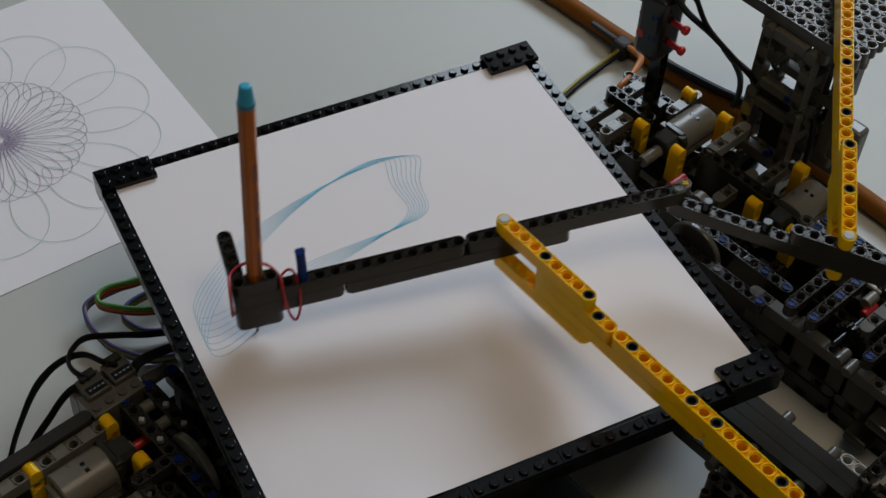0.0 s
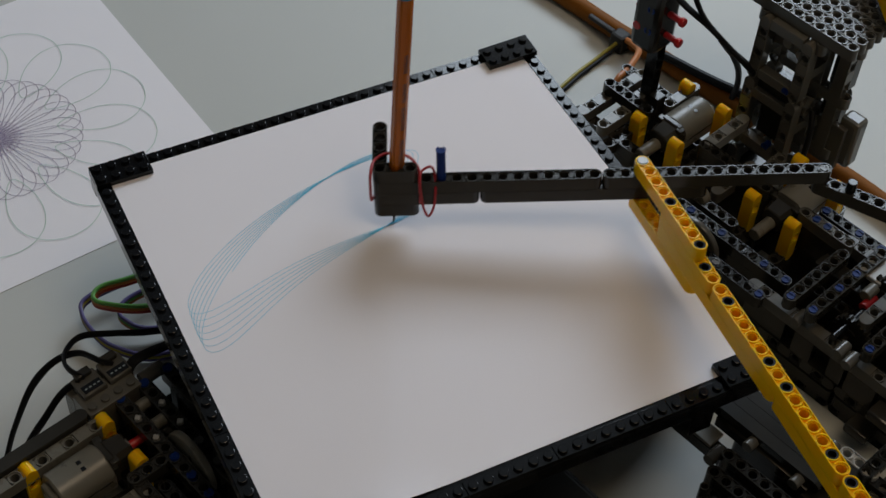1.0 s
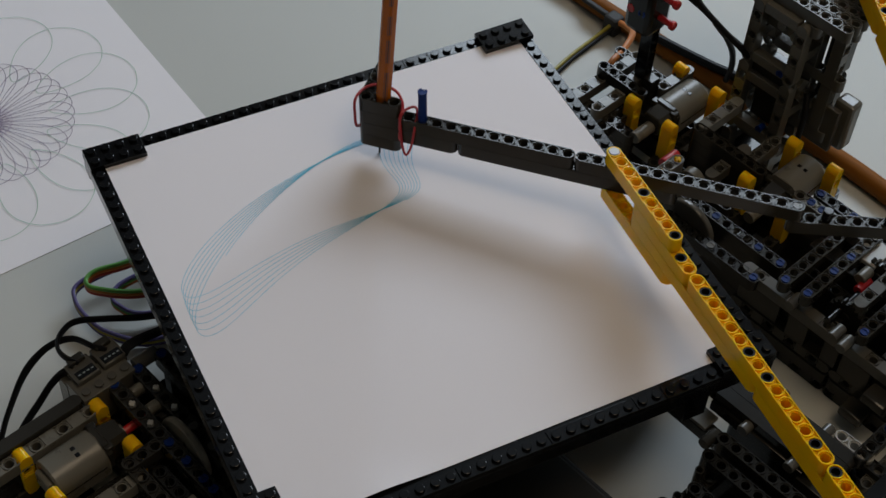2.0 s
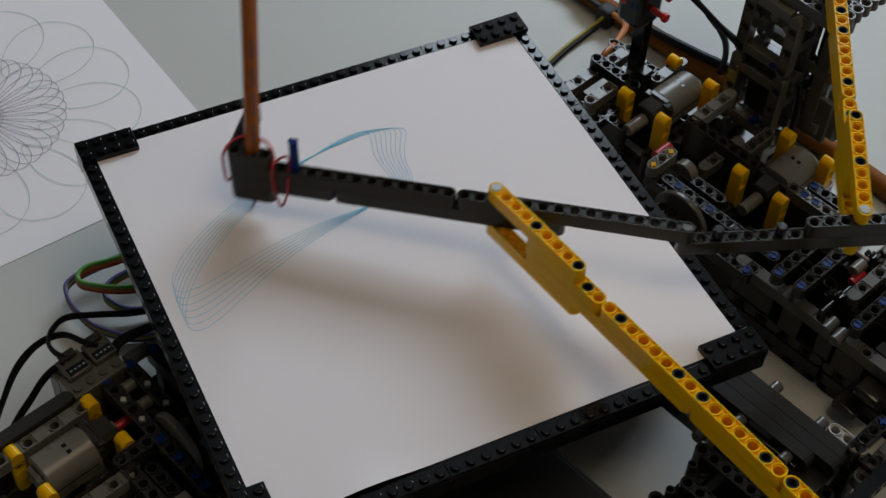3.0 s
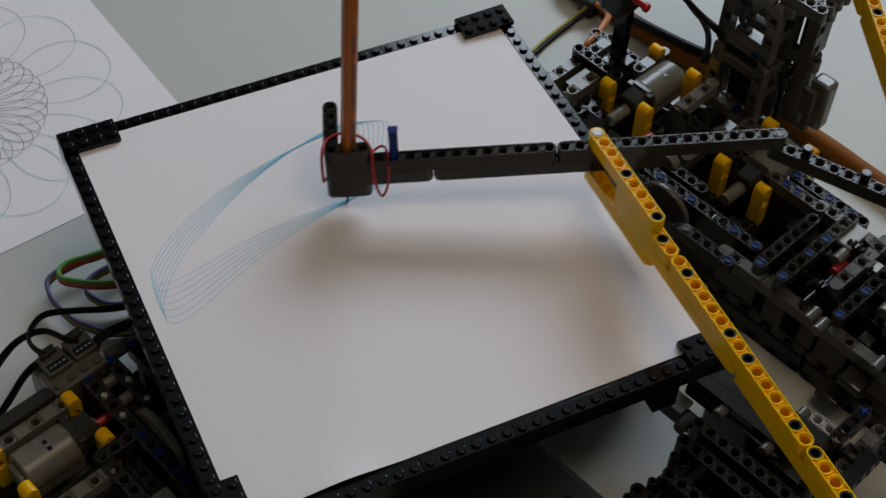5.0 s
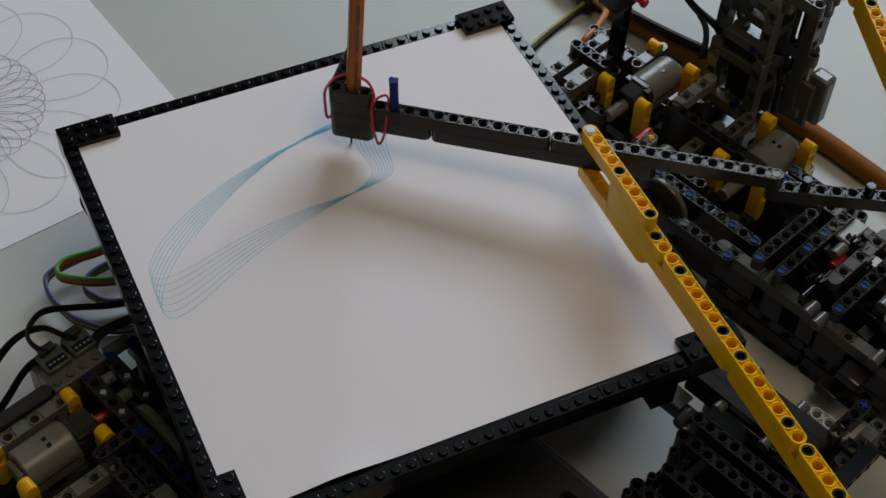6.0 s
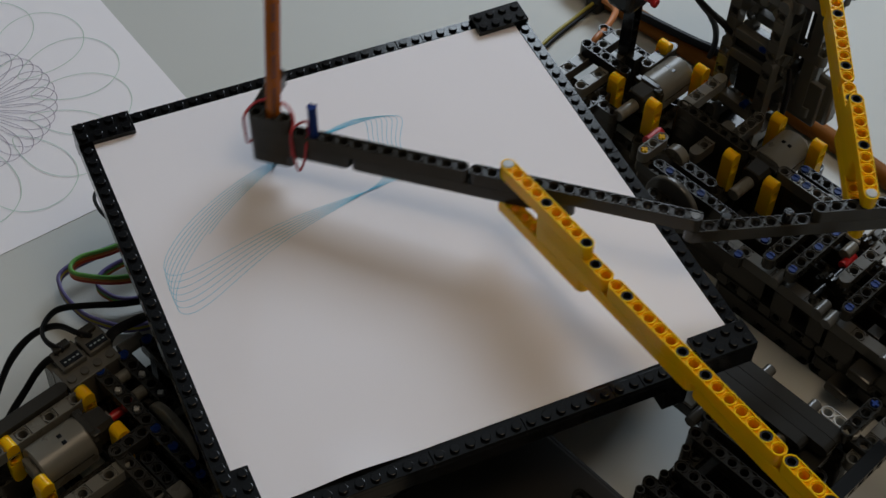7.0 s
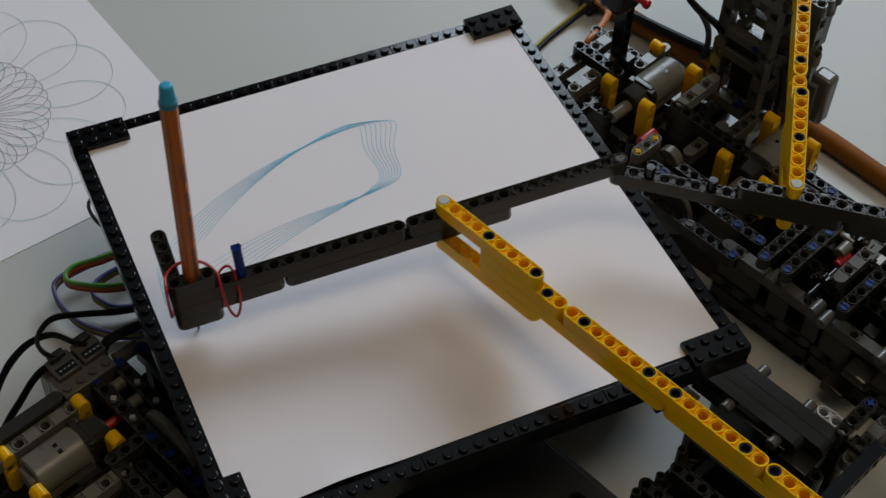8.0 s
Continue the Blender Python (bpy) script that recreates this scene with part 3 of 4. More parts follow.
def motor_unit(u, v, z, flip, name, label):
    """Motor between four yellow upright beams, on a bed of beams that stands on the table."""
    m = Unit(name, label, "motor", u, v, "motor units")
    for du in (0.0, 5.75):
        for dv in (1.9, -1.9):
            m.post(u + du, v + dv, z)
    s = 1.55 if not flip else 0.5
    m.motor(u + s + (0.4 if not flip else 0), v, z - (1.45 if flip else 1.65), 1 if flip else -1, 0.94 if flip else 0.88)
    hu = u + (s - 1.15 if not flip else s + 3.5)
    if not flip:
        m.cyl("shaft", hu - 2.2, v, z - 1.9, 0.5, 2.6, "u", PALE)
    else:
        m.cyl("shaft", hu + 1.4, v, z - 1.6, 0.3, 2.2, "u", RED)
        m.cyl("collar", hu + 1.3, v - 0.2, z - 1.1, 0.55, 0.8, "u", GREY)
    for dv in (1.9, -1.9):
        for k in (3.4, 4.4):
            m.beam(9, u - 1.2, v + dv, z - k, "u", "z", DARK)
    for du in (-0.6, 2.8, 6.0):
        m.beam(7, u + du, v + 3, z - 5.4, "-v", "z", DARKER)
        m.box("foot", u + du - 0.5, u + du + 0.5, v - 3.4, v + 3.4, -Z0, z - 6.4, DARKER)
    return m


mr1 = motor_unit(38.8, -19.0, -6.3, False, "motor_unit", "pale grey motor between yellow upright beams on dark beams")
mr2 = motor_unit(39.0, -30.3, -6.2, False, "motor_unit", "pale grey motor between yellow upright beams below the crank link")
ml1 = motor_unit(-14.5, -15.2, -6.8, True, "motor_unit", "pale grey motor between yellow upright beams beside the cable plugs")

# beams round the first motor
rb = Unit("beam_frame", "pale and dark grey beams framing the motor", "brick frame", 40.0, -14.0)
rb.beam(5, 39.6, -13.1, -6.2, "-v", material=DARKER)
rb.beam(4, 40.2, -13.5, -7.0, "u", material=PALE, holes=(1, 3))
rb.beam(3, 40.6, -15.2, -6.8, "u", material=GREY, holes=(1,))
rb.beam(5, 36.2, -13.4, -7.0, "u", material=GREY, holes=(1, 3))
rb.beam(4, 36.4, -15.5, -7.0, "u", material=PALE, holes=(0, 2))
rb.beam(5, 36.0, -16.6, -8.0, "u", material=DARK)
rb.beam(4, 42.2, -17.3, -7.0, "u", material=GREY, holes=(0, 2))
rb.beam(7, 37.0, -12.5, -8.0, "-v", material=DARK)
rb.beam(9, 43.6, -11.6, -8.0, "-v", material=DARK)
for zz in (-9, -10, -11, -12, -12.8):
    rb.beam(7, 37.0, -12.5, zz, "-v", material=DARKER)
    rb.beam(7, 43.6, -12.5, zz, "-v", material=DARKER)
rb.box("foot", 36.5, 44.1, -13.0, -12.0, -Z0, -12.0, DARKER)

# sensor on its upright
sp = Unit("sensor_post", "dark grey sensor box on a black upright beam", "sensor", 41.6, -16.4)
sp.beam(9, 41.6, -16.0, -6.5, "z", "-v", material=BLACK, name="upright_beam")
sp.box("foot", 41.1, 42.1, -16.9, -15.9, -Z0, -6.4, DARKER)
sp.box("sensor_body", 39.8, 42.5, -16.4, -13.9, -1.6, 4.4, DARKER, 0.5)
sp.box("sensor_arm", 40.4, 42.2, -14.4, -9.5, 2.6, 4.2, DARKER, 0.2)
sp.cyl("sensor_eye", 41.4, -15.7, 4.1, 0.75, 0.55, "z", PALE)
sp.pin(39.75, -14.5, 0.5, 1.0, RED, "-u", 0.36, "stub")
sp.pin(40.4, -14.0, 1.7, 1.0, RED, "-u", 0.36, "stub")
sp.pin(39.75, -15.6, 2.6, 0.6, BLUE, "-u", 0.3)
sp.pin(39.75, -15.6, 0.6, 0.6, BLUE, "-u", 0.3)
for zz in (2.2, 0.2):
    sp.cyl("red_bush", 41.0, -17.6, zz, 0.26, 1.2, "v", RED)
    sp.cyl("red_bush_head", 41.0, -17.95, zz, 0.38, 0.45, "v", RED, bevel=0.12)

# tower with its platform: open frames on four uprights
tw = Unit("tower", "tall dark grey tower of open frames carrying a beam platform", "brick tower", 48.0, -24.0)
for u in (46.0, 48.7):
    for v in (-21.6, -25.6):
        for z0, n in ((-13.3, 3), (-10.0, 7), (-3.0, 6)):
            tw.beam(n, u, v, z0, "z", "-u", TOWERM, tuple(range((z0 == -13.3) + (z0 == -10.0), n, 2)), "upright_beam")
    for z0, z1 in ((1.6, 2.5), (-3.2, -2.35), (-5.2, -4.3), (-10.1, -9.2)):
        tw.box("frame_bar", u + 0.06, u + 0.92, -25.12, -22.08, z0, z1, TOWERM, 0.06)
tw.box("frame_back", 46.5, 46.9, -25.1, -22.1, -4.3, -3.2, DARKER, 0.02)
for v in (-21.6, -25.6):
    for z in (-11.6, -6.2, -0.4, 2.6):
        tw.box("side_beam", 46.95, 48.75, v - 0.46, v + 0.46, z - 0.95, z, TOWERM, 0.06)
# inner beams, pins and tubes seen through the frames
tw.beam(4, 47.6, -22.2, 0.9, "-v", "z", GREY)
tw.beam(4, 47.6, -22.2, -5.4, "-v", "z", DARKER)
tw.beam(4, 47.4, -22.2, -10.2, "-v", "z", GREY, (1, 3))
tw.box("gear_case", 47.2, 48.8, -25.0, -22.4, -9.2, -6.2, DARKER, 0.2)
for v, z in ((-24.8, -2.4), (-24.4, -8.6)):
    tw.pin(45.95, v, z - 0.35, 0.6, BLUE, "-u", 0.28)
for v, z in ((-23.4, 0.6), (-24.7, 0.2), (-23.6, -10.0)):
    tw.cyl("tube_end", 46.9, v, z, 0.42, 0.9, "u", PALE)
# outer back upright, brace and boxy motor on the far side
for z0, n in ((-9.0, 6), (-3.0, 6)):
    tw.beam(n, 49.2, -28.0, z0, "z", "-v", TOWERM, tuple(range(1, n, 2)), "upright_beam")
for z in (2.3, -2.8, -8.2):
    tw.beam(4, 49.2, -25.2, z, "-v", "z", TOWERM)
for v in (-26.5, -27.25):
    for z0, n in ((-9.0, 6), (-3.0, 6)):
        tw.beam(n, 50.1, v, z0, "z", "-u", DARKER, tuple(range(1, n, 2)), "upright_beam")
for du, dz in ((0.0, 0.0), (0.9, -1.5)):
    tie = tw.beam(6, 46.9 + du, -26.15, -3.4 + dz, "u", "-v", TOWERM, (0, 2, 4), "brace")
    tie.matrix_basis = tie.matrix_basis @ Matrix.Rotation(radians(-38), 4, "Z")
brace = tw.beam(6, 47.7, -26.2, -5.0, "u", "-v", GREY, (0, 2, 4), "brace")
brace.matrix_basis = brace.matrix_basis @ Matrix.Rotation(radians(-48), 4, "Z")
tw.box("side_motor", 49.4, 50.9, -30.0, -28.2, -9.6, -4.9, TOWERM, 0.35, "grey boxy motor housing")
tw.box("motor_flange", 48.9, 49.4, -29.2, -26.6, -9.8, -5.6, TOWERM, 0.1)
for v in (-26.4, -27.4):
    tw.pin(48.85, v, -6.6, 0.6, PALE, "-u", 0.36, "stub")
for k in range(9):
    tw.beam(15, 47.1 + k * 1.02, -14.5, 3.6, "-v", "z", GREY, name="platform_beam")
for v in (-21.0, -26.2):
    tw.beam(9, 46.9, v, 2.6, "u", "z", GREY, (0, 8))
tw.box("foot", 45.6, 49.6, -26.1, -21.1, -Z0, -13.0, DARKER)

# beams between tower and second motor
bt = Unit("beam_frame", "dark and pale grey beams at the tower foot", "brick frame", 40.5, -25.0)
bt.beam(7, 40.2, -22.6, -6.3, "-v", material=DARK)
bt.beam(5, 40.8, -22.6, -6.4, "u", material=PALE, holes=(1, 3))
bt.beam(4, 41.2, -27.0, -7.0, "u", material=GREY)
bt.beam(5, 38.0, -25.9, -7.3, "u", material=GREY, holes=(1, 3))
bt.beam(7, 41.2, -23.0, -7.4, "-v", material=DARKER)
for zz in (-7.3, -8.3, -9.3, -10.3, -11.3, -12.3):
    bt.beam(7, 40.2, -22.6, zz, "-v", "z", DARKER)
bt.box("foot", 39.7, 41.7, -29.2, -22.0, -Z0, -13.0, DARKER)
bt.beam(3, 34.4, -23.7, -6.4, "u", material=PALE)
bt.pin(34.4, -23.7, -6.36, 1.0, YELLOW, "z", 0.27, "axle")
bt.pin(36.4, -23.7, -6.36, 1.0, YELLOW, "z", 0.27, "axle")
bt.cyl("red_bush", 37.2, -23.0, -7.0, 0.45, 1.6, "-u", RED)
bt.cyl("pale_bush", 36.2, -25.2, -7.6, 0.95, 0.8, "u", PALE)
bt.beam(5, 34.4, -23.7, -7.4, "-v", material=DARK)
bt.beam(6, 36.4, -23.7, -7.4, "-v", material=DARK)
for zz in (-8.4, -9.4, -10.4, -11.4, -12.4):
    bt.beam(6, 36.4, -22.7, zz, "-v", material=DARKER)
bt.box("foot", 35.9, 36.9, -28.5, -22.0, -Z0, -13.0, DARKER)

# gear train along the board's edge
gt = Unit("gear_train", "dark beams with blue pins and grey gears", "gear train", 34.0, -30.0)
gt.cyl("wheel_disc", 33.2, -27.6, -8.6, 2.45, 0.5, "u", GREY, n=48, bevel=0.14)
gt.cyl("wheel_hub", 33.05, -27.6, -8.6, 0.8, 0.8, "u", PALE)
gt.gear(34.6, -31.6, -9.4, 2.2, "u", DARK, 32)
gt.beam(11, 34.8, -25.0, -7.2, "-v", material=DARKER)
gt.beam(9, 32.6, -26.4, -7.6, "-v", material=DARKER)
for v in (-26.0, -29.0, -33.0, -35.0):
    gt.pin(34.8, v, -7.1, 1.0, BLUE)
for v in (-30.4, -34.4):
    gt.pin(32.6, v, -7.5, 1.0, BLUE if v < -31 else GREY)
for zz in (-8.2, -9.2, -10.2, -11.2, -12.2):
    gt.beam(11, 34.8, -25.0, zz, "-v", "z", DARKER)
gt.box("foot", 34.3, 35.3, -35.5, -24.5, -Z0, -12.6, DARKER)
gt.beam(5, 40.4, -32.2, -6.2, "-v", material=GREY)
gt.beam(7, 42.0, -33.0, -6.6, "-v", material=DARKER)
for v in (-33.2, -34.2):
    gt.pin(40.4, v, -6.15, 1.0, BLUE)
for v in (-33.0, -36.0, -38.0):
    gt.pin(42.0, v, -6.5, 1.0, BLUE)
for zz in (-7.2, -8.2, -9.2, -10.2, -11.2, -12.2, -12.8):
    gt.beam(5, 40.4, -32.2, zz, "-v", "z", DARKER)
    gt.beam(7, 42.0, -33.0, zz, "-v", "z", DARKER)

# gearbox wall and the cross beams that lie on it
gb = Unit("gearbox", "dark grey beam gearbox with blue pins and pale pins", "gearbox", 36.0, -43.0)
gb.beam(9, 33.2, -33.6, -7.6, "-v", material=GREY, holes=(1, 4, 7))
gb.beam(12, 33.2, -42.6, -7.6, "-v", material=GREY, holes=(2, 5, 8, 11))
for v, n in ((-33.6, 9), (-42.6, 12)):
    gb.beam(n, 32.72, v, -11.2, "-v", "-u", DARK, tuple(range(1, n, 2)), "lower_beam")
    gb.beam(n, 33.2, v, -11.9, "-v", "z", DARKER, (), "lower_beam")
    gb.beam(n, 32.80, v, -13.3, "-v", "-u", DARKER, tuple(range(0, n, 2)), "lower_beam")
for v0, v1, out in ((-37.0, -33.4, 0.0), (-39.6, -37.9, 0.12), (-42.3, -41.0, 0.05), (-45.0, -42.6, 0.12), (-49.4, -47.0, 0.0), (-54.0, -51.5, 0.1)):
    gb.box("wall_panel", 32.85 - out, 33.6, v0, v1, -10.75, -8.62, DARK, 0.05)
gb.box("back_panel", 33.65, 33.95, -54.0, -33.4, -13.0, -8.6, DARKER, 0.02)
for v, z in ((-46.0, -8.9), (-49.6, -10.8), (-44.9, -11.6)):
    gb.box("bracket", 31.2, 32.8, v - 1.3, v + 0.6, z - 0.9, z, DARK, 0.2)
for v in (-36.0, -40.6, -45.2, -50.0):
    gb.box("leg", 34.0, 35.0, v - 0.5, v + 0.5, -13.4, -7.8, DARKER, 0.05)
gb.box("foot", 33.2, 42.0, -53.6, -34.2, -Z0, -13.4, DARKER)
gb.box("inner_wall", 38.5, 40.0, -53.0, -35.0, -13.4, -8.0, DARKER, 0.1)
gb.beam(7, 32.6, -36.8, -5.6, "u")
gb.beam(9, 32.8, -38.6, -5.6, "u")
gb.beam(9, 33.0, -43.3, -5.6, "u")
gb.beam(7, 35.1, -41.5, -5.8, "u", material=GREY, holes=(1, 3, 5))
gb.beam(7, 35.1, -46.2, -5.8, "u", material=GREY)
gb.beam(6, 33.0, -48.0, -5.6, "u")
gb.beam(13, 41.0, -36.0, -6.6, "-v", material=GREY, holes=(1, 3, 5, 7, 9, 11))
gb.beam(15, 36.4, -36.0, -7.8, "-v", material=DARKER)
for u, v in ((32.6, -36.8), (32.8, -38.6), (35.8, -38.6), (37.8, -38.6), (33.0, -43.3), (36.0, -43.3), (33.0, -48.0)):
    gb.pin(u, v, -5.55, 1.0, BLUE)
for u, v in ((32.6, -37.9), (32.6, -41.6), (32.3, -42.6), (32.6, -47.2)):
    gb.cyl("pale_bush", u - 0.5, v, -7.2, 0.42, 1.3, "u", GREY)
gb.cyl("red_bush", 36.6, -40.4, -6.8, 0.36, 1.4, "u", RED)
gb.gear(38.8, -40.6, -7.0, 1.5, "u", DARK, 20)
gb.gear(34.6, -41.0, -7.6, 1.5, "u", DARKER, 20)
gb.cyl("pale_bush", 37.2, -40.0, -6.4, 0.45, 1.2, "u", PALE)
gb.cyl("axle", 33.0, -40.6, -7.0, 0.27, 7.0, "u", BLACK)
gb.cyl("pale_tube", 36.0, -45.0, -6.6, 0.5, 3.0, "u", PALE)
gb.box("pale_panel", 38.6, 41.0, -40.2, -38.0, -6.4, -6.0, STEEL, 0.1)

# unseen stack, added to block window light from the table under the board
lb = Unit("underboard_light_block", "unseen stack of dark grey beams blocking light under the board", "brick frame", 25.6, -28.0)
for k in range(10):
    lb.beam(13, 25.6, -22.2, -Z0 + 1.1 + k, "-v", material=DARKER, holes=(0, 6, 12))
lb.box("foot", 25.0, 26.2, -34.8, -21.6, -Z0, -Z0 + 0.2, DARKER)

# flat dark cover with side pins, near edge
fc = Unit("beam_cover", "dark grey beams lying on edge with grey side pins", "brick frame", 24.3, -45.0)
for u, v0, n in ((23.2, -39.2, 9), (24.2, -38.6, 11), (25.2, -38.6, 11)):
    fc.beam(n, u, v0, -7.1, "-v", "u", DARKER, (0,) if u < 25 else (0, 10), "edge_beam")
for v in (-42.4, -46.2):
    fc.pin(26.05, v, -7.15, 1.3, GREY, "u", 0.42, "stub")
    fc.pin(21.45, v, -7.25, 1.3, GREY, "-u", 0.42, "stub")
fc.beam(3, 25.8, -47.2, -6.7, "-v", material=STEEL)
fc.beam(4, 28.3, -49.0, -6.3, "-u", material=DARKER)
fc.beam(3, 25.6, -49.3, -6.9, "-v", material=DARKER)
fc.pin(28.3, -49.0, -6.25, 1.0, BLUE, "z", 0.29, "axle")
fc.beam(5, 28.6, -50.3, -7.4, "-u", material=GREY, holes=(0, 2, 4))
fc.beam(7, 25.8, -50.9, -6.5, "-u", "v", material=BLACK)
fc.beam(4, 28.2, -51.4, -7.8, "-v", material=DARKER)
for u in (22.4, 25.0):
    fc.box("under_panel", u - 0.4, u + 0.4, -47.0, -39.4, -8.4, -7.5, DARKER, 0.05)
fc.box("under_panel", 21.8, 24.4, -49.0, -46.8, -9.0, -8.0, DARKER, 0.05)
for zz in (-8.4, -9.4, -10.4, -11.4, -12.4):
    fc.beam(9, 22.6, -41.4, zz, "-v", "z", DARKER)
    fc.beam(9, 25.6, -41.4, zz, "-v", "z", DARKER)
fc.box("foot", 22.0, 26.2, -50.0, -41.0, -Z0, -13.2, DARKER)
fc.box("pale_panel", 20.4, 21.8, -40.4, -38.6, -8.5, -8.2, PALE, 0.05)
fc.beam(5, 20.9, -37.4, -8.6, "-v", material=DARKER, holes=())

# near beams under the board's edge; its shade is put into their darker plastic
nb = Unit("beam_stack", "stacked dark grey beams beside the cover", "brick frame", 18.5, -46.0)
for u, v, n in ((19.7, -42.2, 11), (18.0, -42.4, 9), (15.4, -43.4, 9), (13.4, -42.6, 9)):
    for zz in (-6.5, -7.5, -8.5):
        nb.beam(n, u, v, zz if u > 14 else zz - 0.6, "-v", material=DARKER)
for zz in (-9.5, -10.5, -11.5, -12.5):
    nb.beam(9, 12.6, -44.5, zz, "u", material=DARKER)
    nb.beam(9, 12.6, -49.0, zz, "u", material=DARKER)
nb.box("foot", 12.2, 21.0, -50.0, -44.0, -Z0, -13.4, DARKER)
nb.beam(7, 12.4, -43.2, -7.6, "u", material=DARKER)
for u, v in ((16.9, -42.6), (12.4, -42.6), (14.4, -42.9)):
    nb.pin(u, v, -6.9, 1.6, DARK, "z", 0.31, "hollow")
nb.cyl("grey_stub", 18.7, -41.4, -7.2, 0.42, 1.4, "u", DARK)
nb.beam(11, 9.0, -41.5, -9.0, "-v", material=DARKER)
nb.beam(11, 10.6, -39.5, -9.4, "-v", material=DARKER)
nb.box("foot", 8.5, 11.2, -50.0, -40.0, -Z0, -10.3, DARKER)

cb = Unit("control_box", "flat black control box under the board", "box", 7.0, -38.0)
cb.box("case", 0.5, 13.2, -46.0, -31.0, -Z0, -10.4, BOXM, 0.25)
cb.box("case_lid", 1.0, 12.7, -45.5, -31.5, -10.4, -10.0, BOXM, 0.2)

# left side: plug block, gear beams
pb = Unit("plug_block", "dark grey studded block with two cable plugs", "connector", -7.0, -11.2)
pb.box("block", -9.3, -5.3, -12.7, -10.6, -10.0, -6.8, TOWERM, 0.06)
pb.box("block_side", -9.3, -5.3, -10.6, -9.4, -10.0, -7.3, TOWERM, 0.06)
sm = bmesh.new()
add_stud(sm, 0, 0, 0)
sm = finish(sm, "stud")
for k in range(4):
    part("stud", sm, GREY, pb.e, pb.at(-8.8 + k, -12.15, -6.8))
for k in (0, 1):
    pb.box("plug", -8.95 + 2 * k + 0.05, -7.1 + 2 * k, -11.5, -9.7, -7.3, -6.35, GREY, 0.12)
    pb.box("plug_socket", -8.75 + 2 * k + 0.05, -7.3 + 2 * k, -11.35, -10.7, -6.35, -6.30, BLACK, 0.02)
    for j in range(4):
        pb.box("contact", -8.55 + 2 * k + 0.32 * j, -8.37 + 2 * k + 0.32 * j, -11.1, -11.0, -6.30, -6.27, METAL, 0.0)
    pb.box("plug_tab", -8.6 + 2 * k, -7.4 + 2 * k, -10.2, -9.6, -6.35, -5.95, DARK, 0.1)
pb.box("foot", -8.6, -5.4, -12.2, -9.8, -Z0, -10.0, DARKER)

lg = Unit("gear_train", "dark parallel beams with blue pins beside the motor", "gear train", -5.5, -18.0)
for u, v, n in ((-7.0, -12.6, 13), (-5.1, -12.6, 11), (-3.2, -12.6, 11)):
    lg.beam(n, u, v, -7.0, "-v")
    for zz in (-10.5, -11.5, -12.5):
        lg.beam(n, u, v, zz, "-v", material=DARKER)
    for dv in (1, n - 2):
        lg.box("strut", u - 0.4, u + 0.4, v - dv - 0.4, v - dv + 0.4, -10.6, -7.9, DARKER)
    lg.box("foot", u - 0.5, u + 0.5, v - n + 0.5, v + 0.5, -Z0, -13.4, DARKER)
    lg.pin(u, v, -6.9, 1.0, BLUE, "z", 0.31)
for u, v in ((-7.0, -18.6), (-7.0, -20.4), (-7.0, -22.2), (-7.0, -23.2)):
    lg.pin(u, v, -6.95, 1.0, BLUE)
for u, v in ((-7.0, -14.6), (-7.0, -16.6), (-5.1, -14.6), (-5.1, -16.6)):
    lg.pin(u, v, -6.97, 1.5, STEEL, "z", 0.22, "axle", "axle_end")
for v in (-18.6, -20.6):
    lg.pin(-5.1, v, -6.95, 1.0, GREY)
lg.gear(-6.25, -17.4, -8.6, 1.7, "u", DARK, 32, 0.4)
lg.cyl("wheel_disc", -6.30, -19.0, -8.2, 2.35, 0.55, "u", PALE, n=48, bevel=0.12)
lg.cyl("wheel_hub", -6.40, -19.0, -8.2, 0.8, 0.75, "u", GREY)
lg.gear(-4.3, -20.6, -8.6, 1.8, "u", DARK, 24, 0.5)
for v in (-13.6, -15.4):
    lg.cyl("pale_bush", -6.4, v, -7.6, 0.42, 1.0, "u", PALE)
lg.cyl("pale_tube", -5.0, -12.0, -7.4, 0.5, 1.8, "u", GREY)

lf = Unit("beam_frame", "pale and dark grey beams holding the motor", "brick frame", -11.0, -16.0)
lf.beam(9, -17.4, -13.3, -7.0, "u", material=PALE, holes=(0, 2, 4, 6, 8))
lf.beam(9, -17.8, -12.25, -6.6, "u", material=DARK, holes=())
lf.beam(9, -18.0, -19.0, -7.6, "u", material=PALE, holes=(1, 3, 5, 7))
lf.beam(3, -9.8, -18.2, -7.0, "u", material=DARK)
lf.beam(7, -9.7, -18.4, -7.2, "-v", material=DARK)
lf.beam(7, -8.4, -19.4, -8.0, "-v", material=DARKER)
for zz in (-8.0, -9.0, -10.0, -11.0, -12.0, -12.8):
    lf.beam(9, -17.4, -13.0, zz, "u", material=DARKER)
    lf.beam(9, -18.0, -19.2, zz - 0.6, "u", material=DARKER)
    lf.beam(7, -9.7, -18.4, zz - 0.4, "-v", material=DARKER)
lf.post(-9.2, -24.4, -7.0, 4)
lf.post(-14.8, -24.4, -7.0, 4)
lf.box("foot", -10.2, -9.2, -25.0, -18.0, -Z0, -13.2, DARKER)
lf.box("pale_block", -10.6, -8.0, -23.6, -22.4, -8.4, -7.4, PALE, 0.1)
lf.box("foot", -15.4, -8.6, -24.9, -23.9, -Z0, -10.9, DARKER)


# ---- cables and rod on the table ----
def uvz(points):
    return [TILT @ (Vector((u, v, z + Z0)) * S) for u, v, z in points]


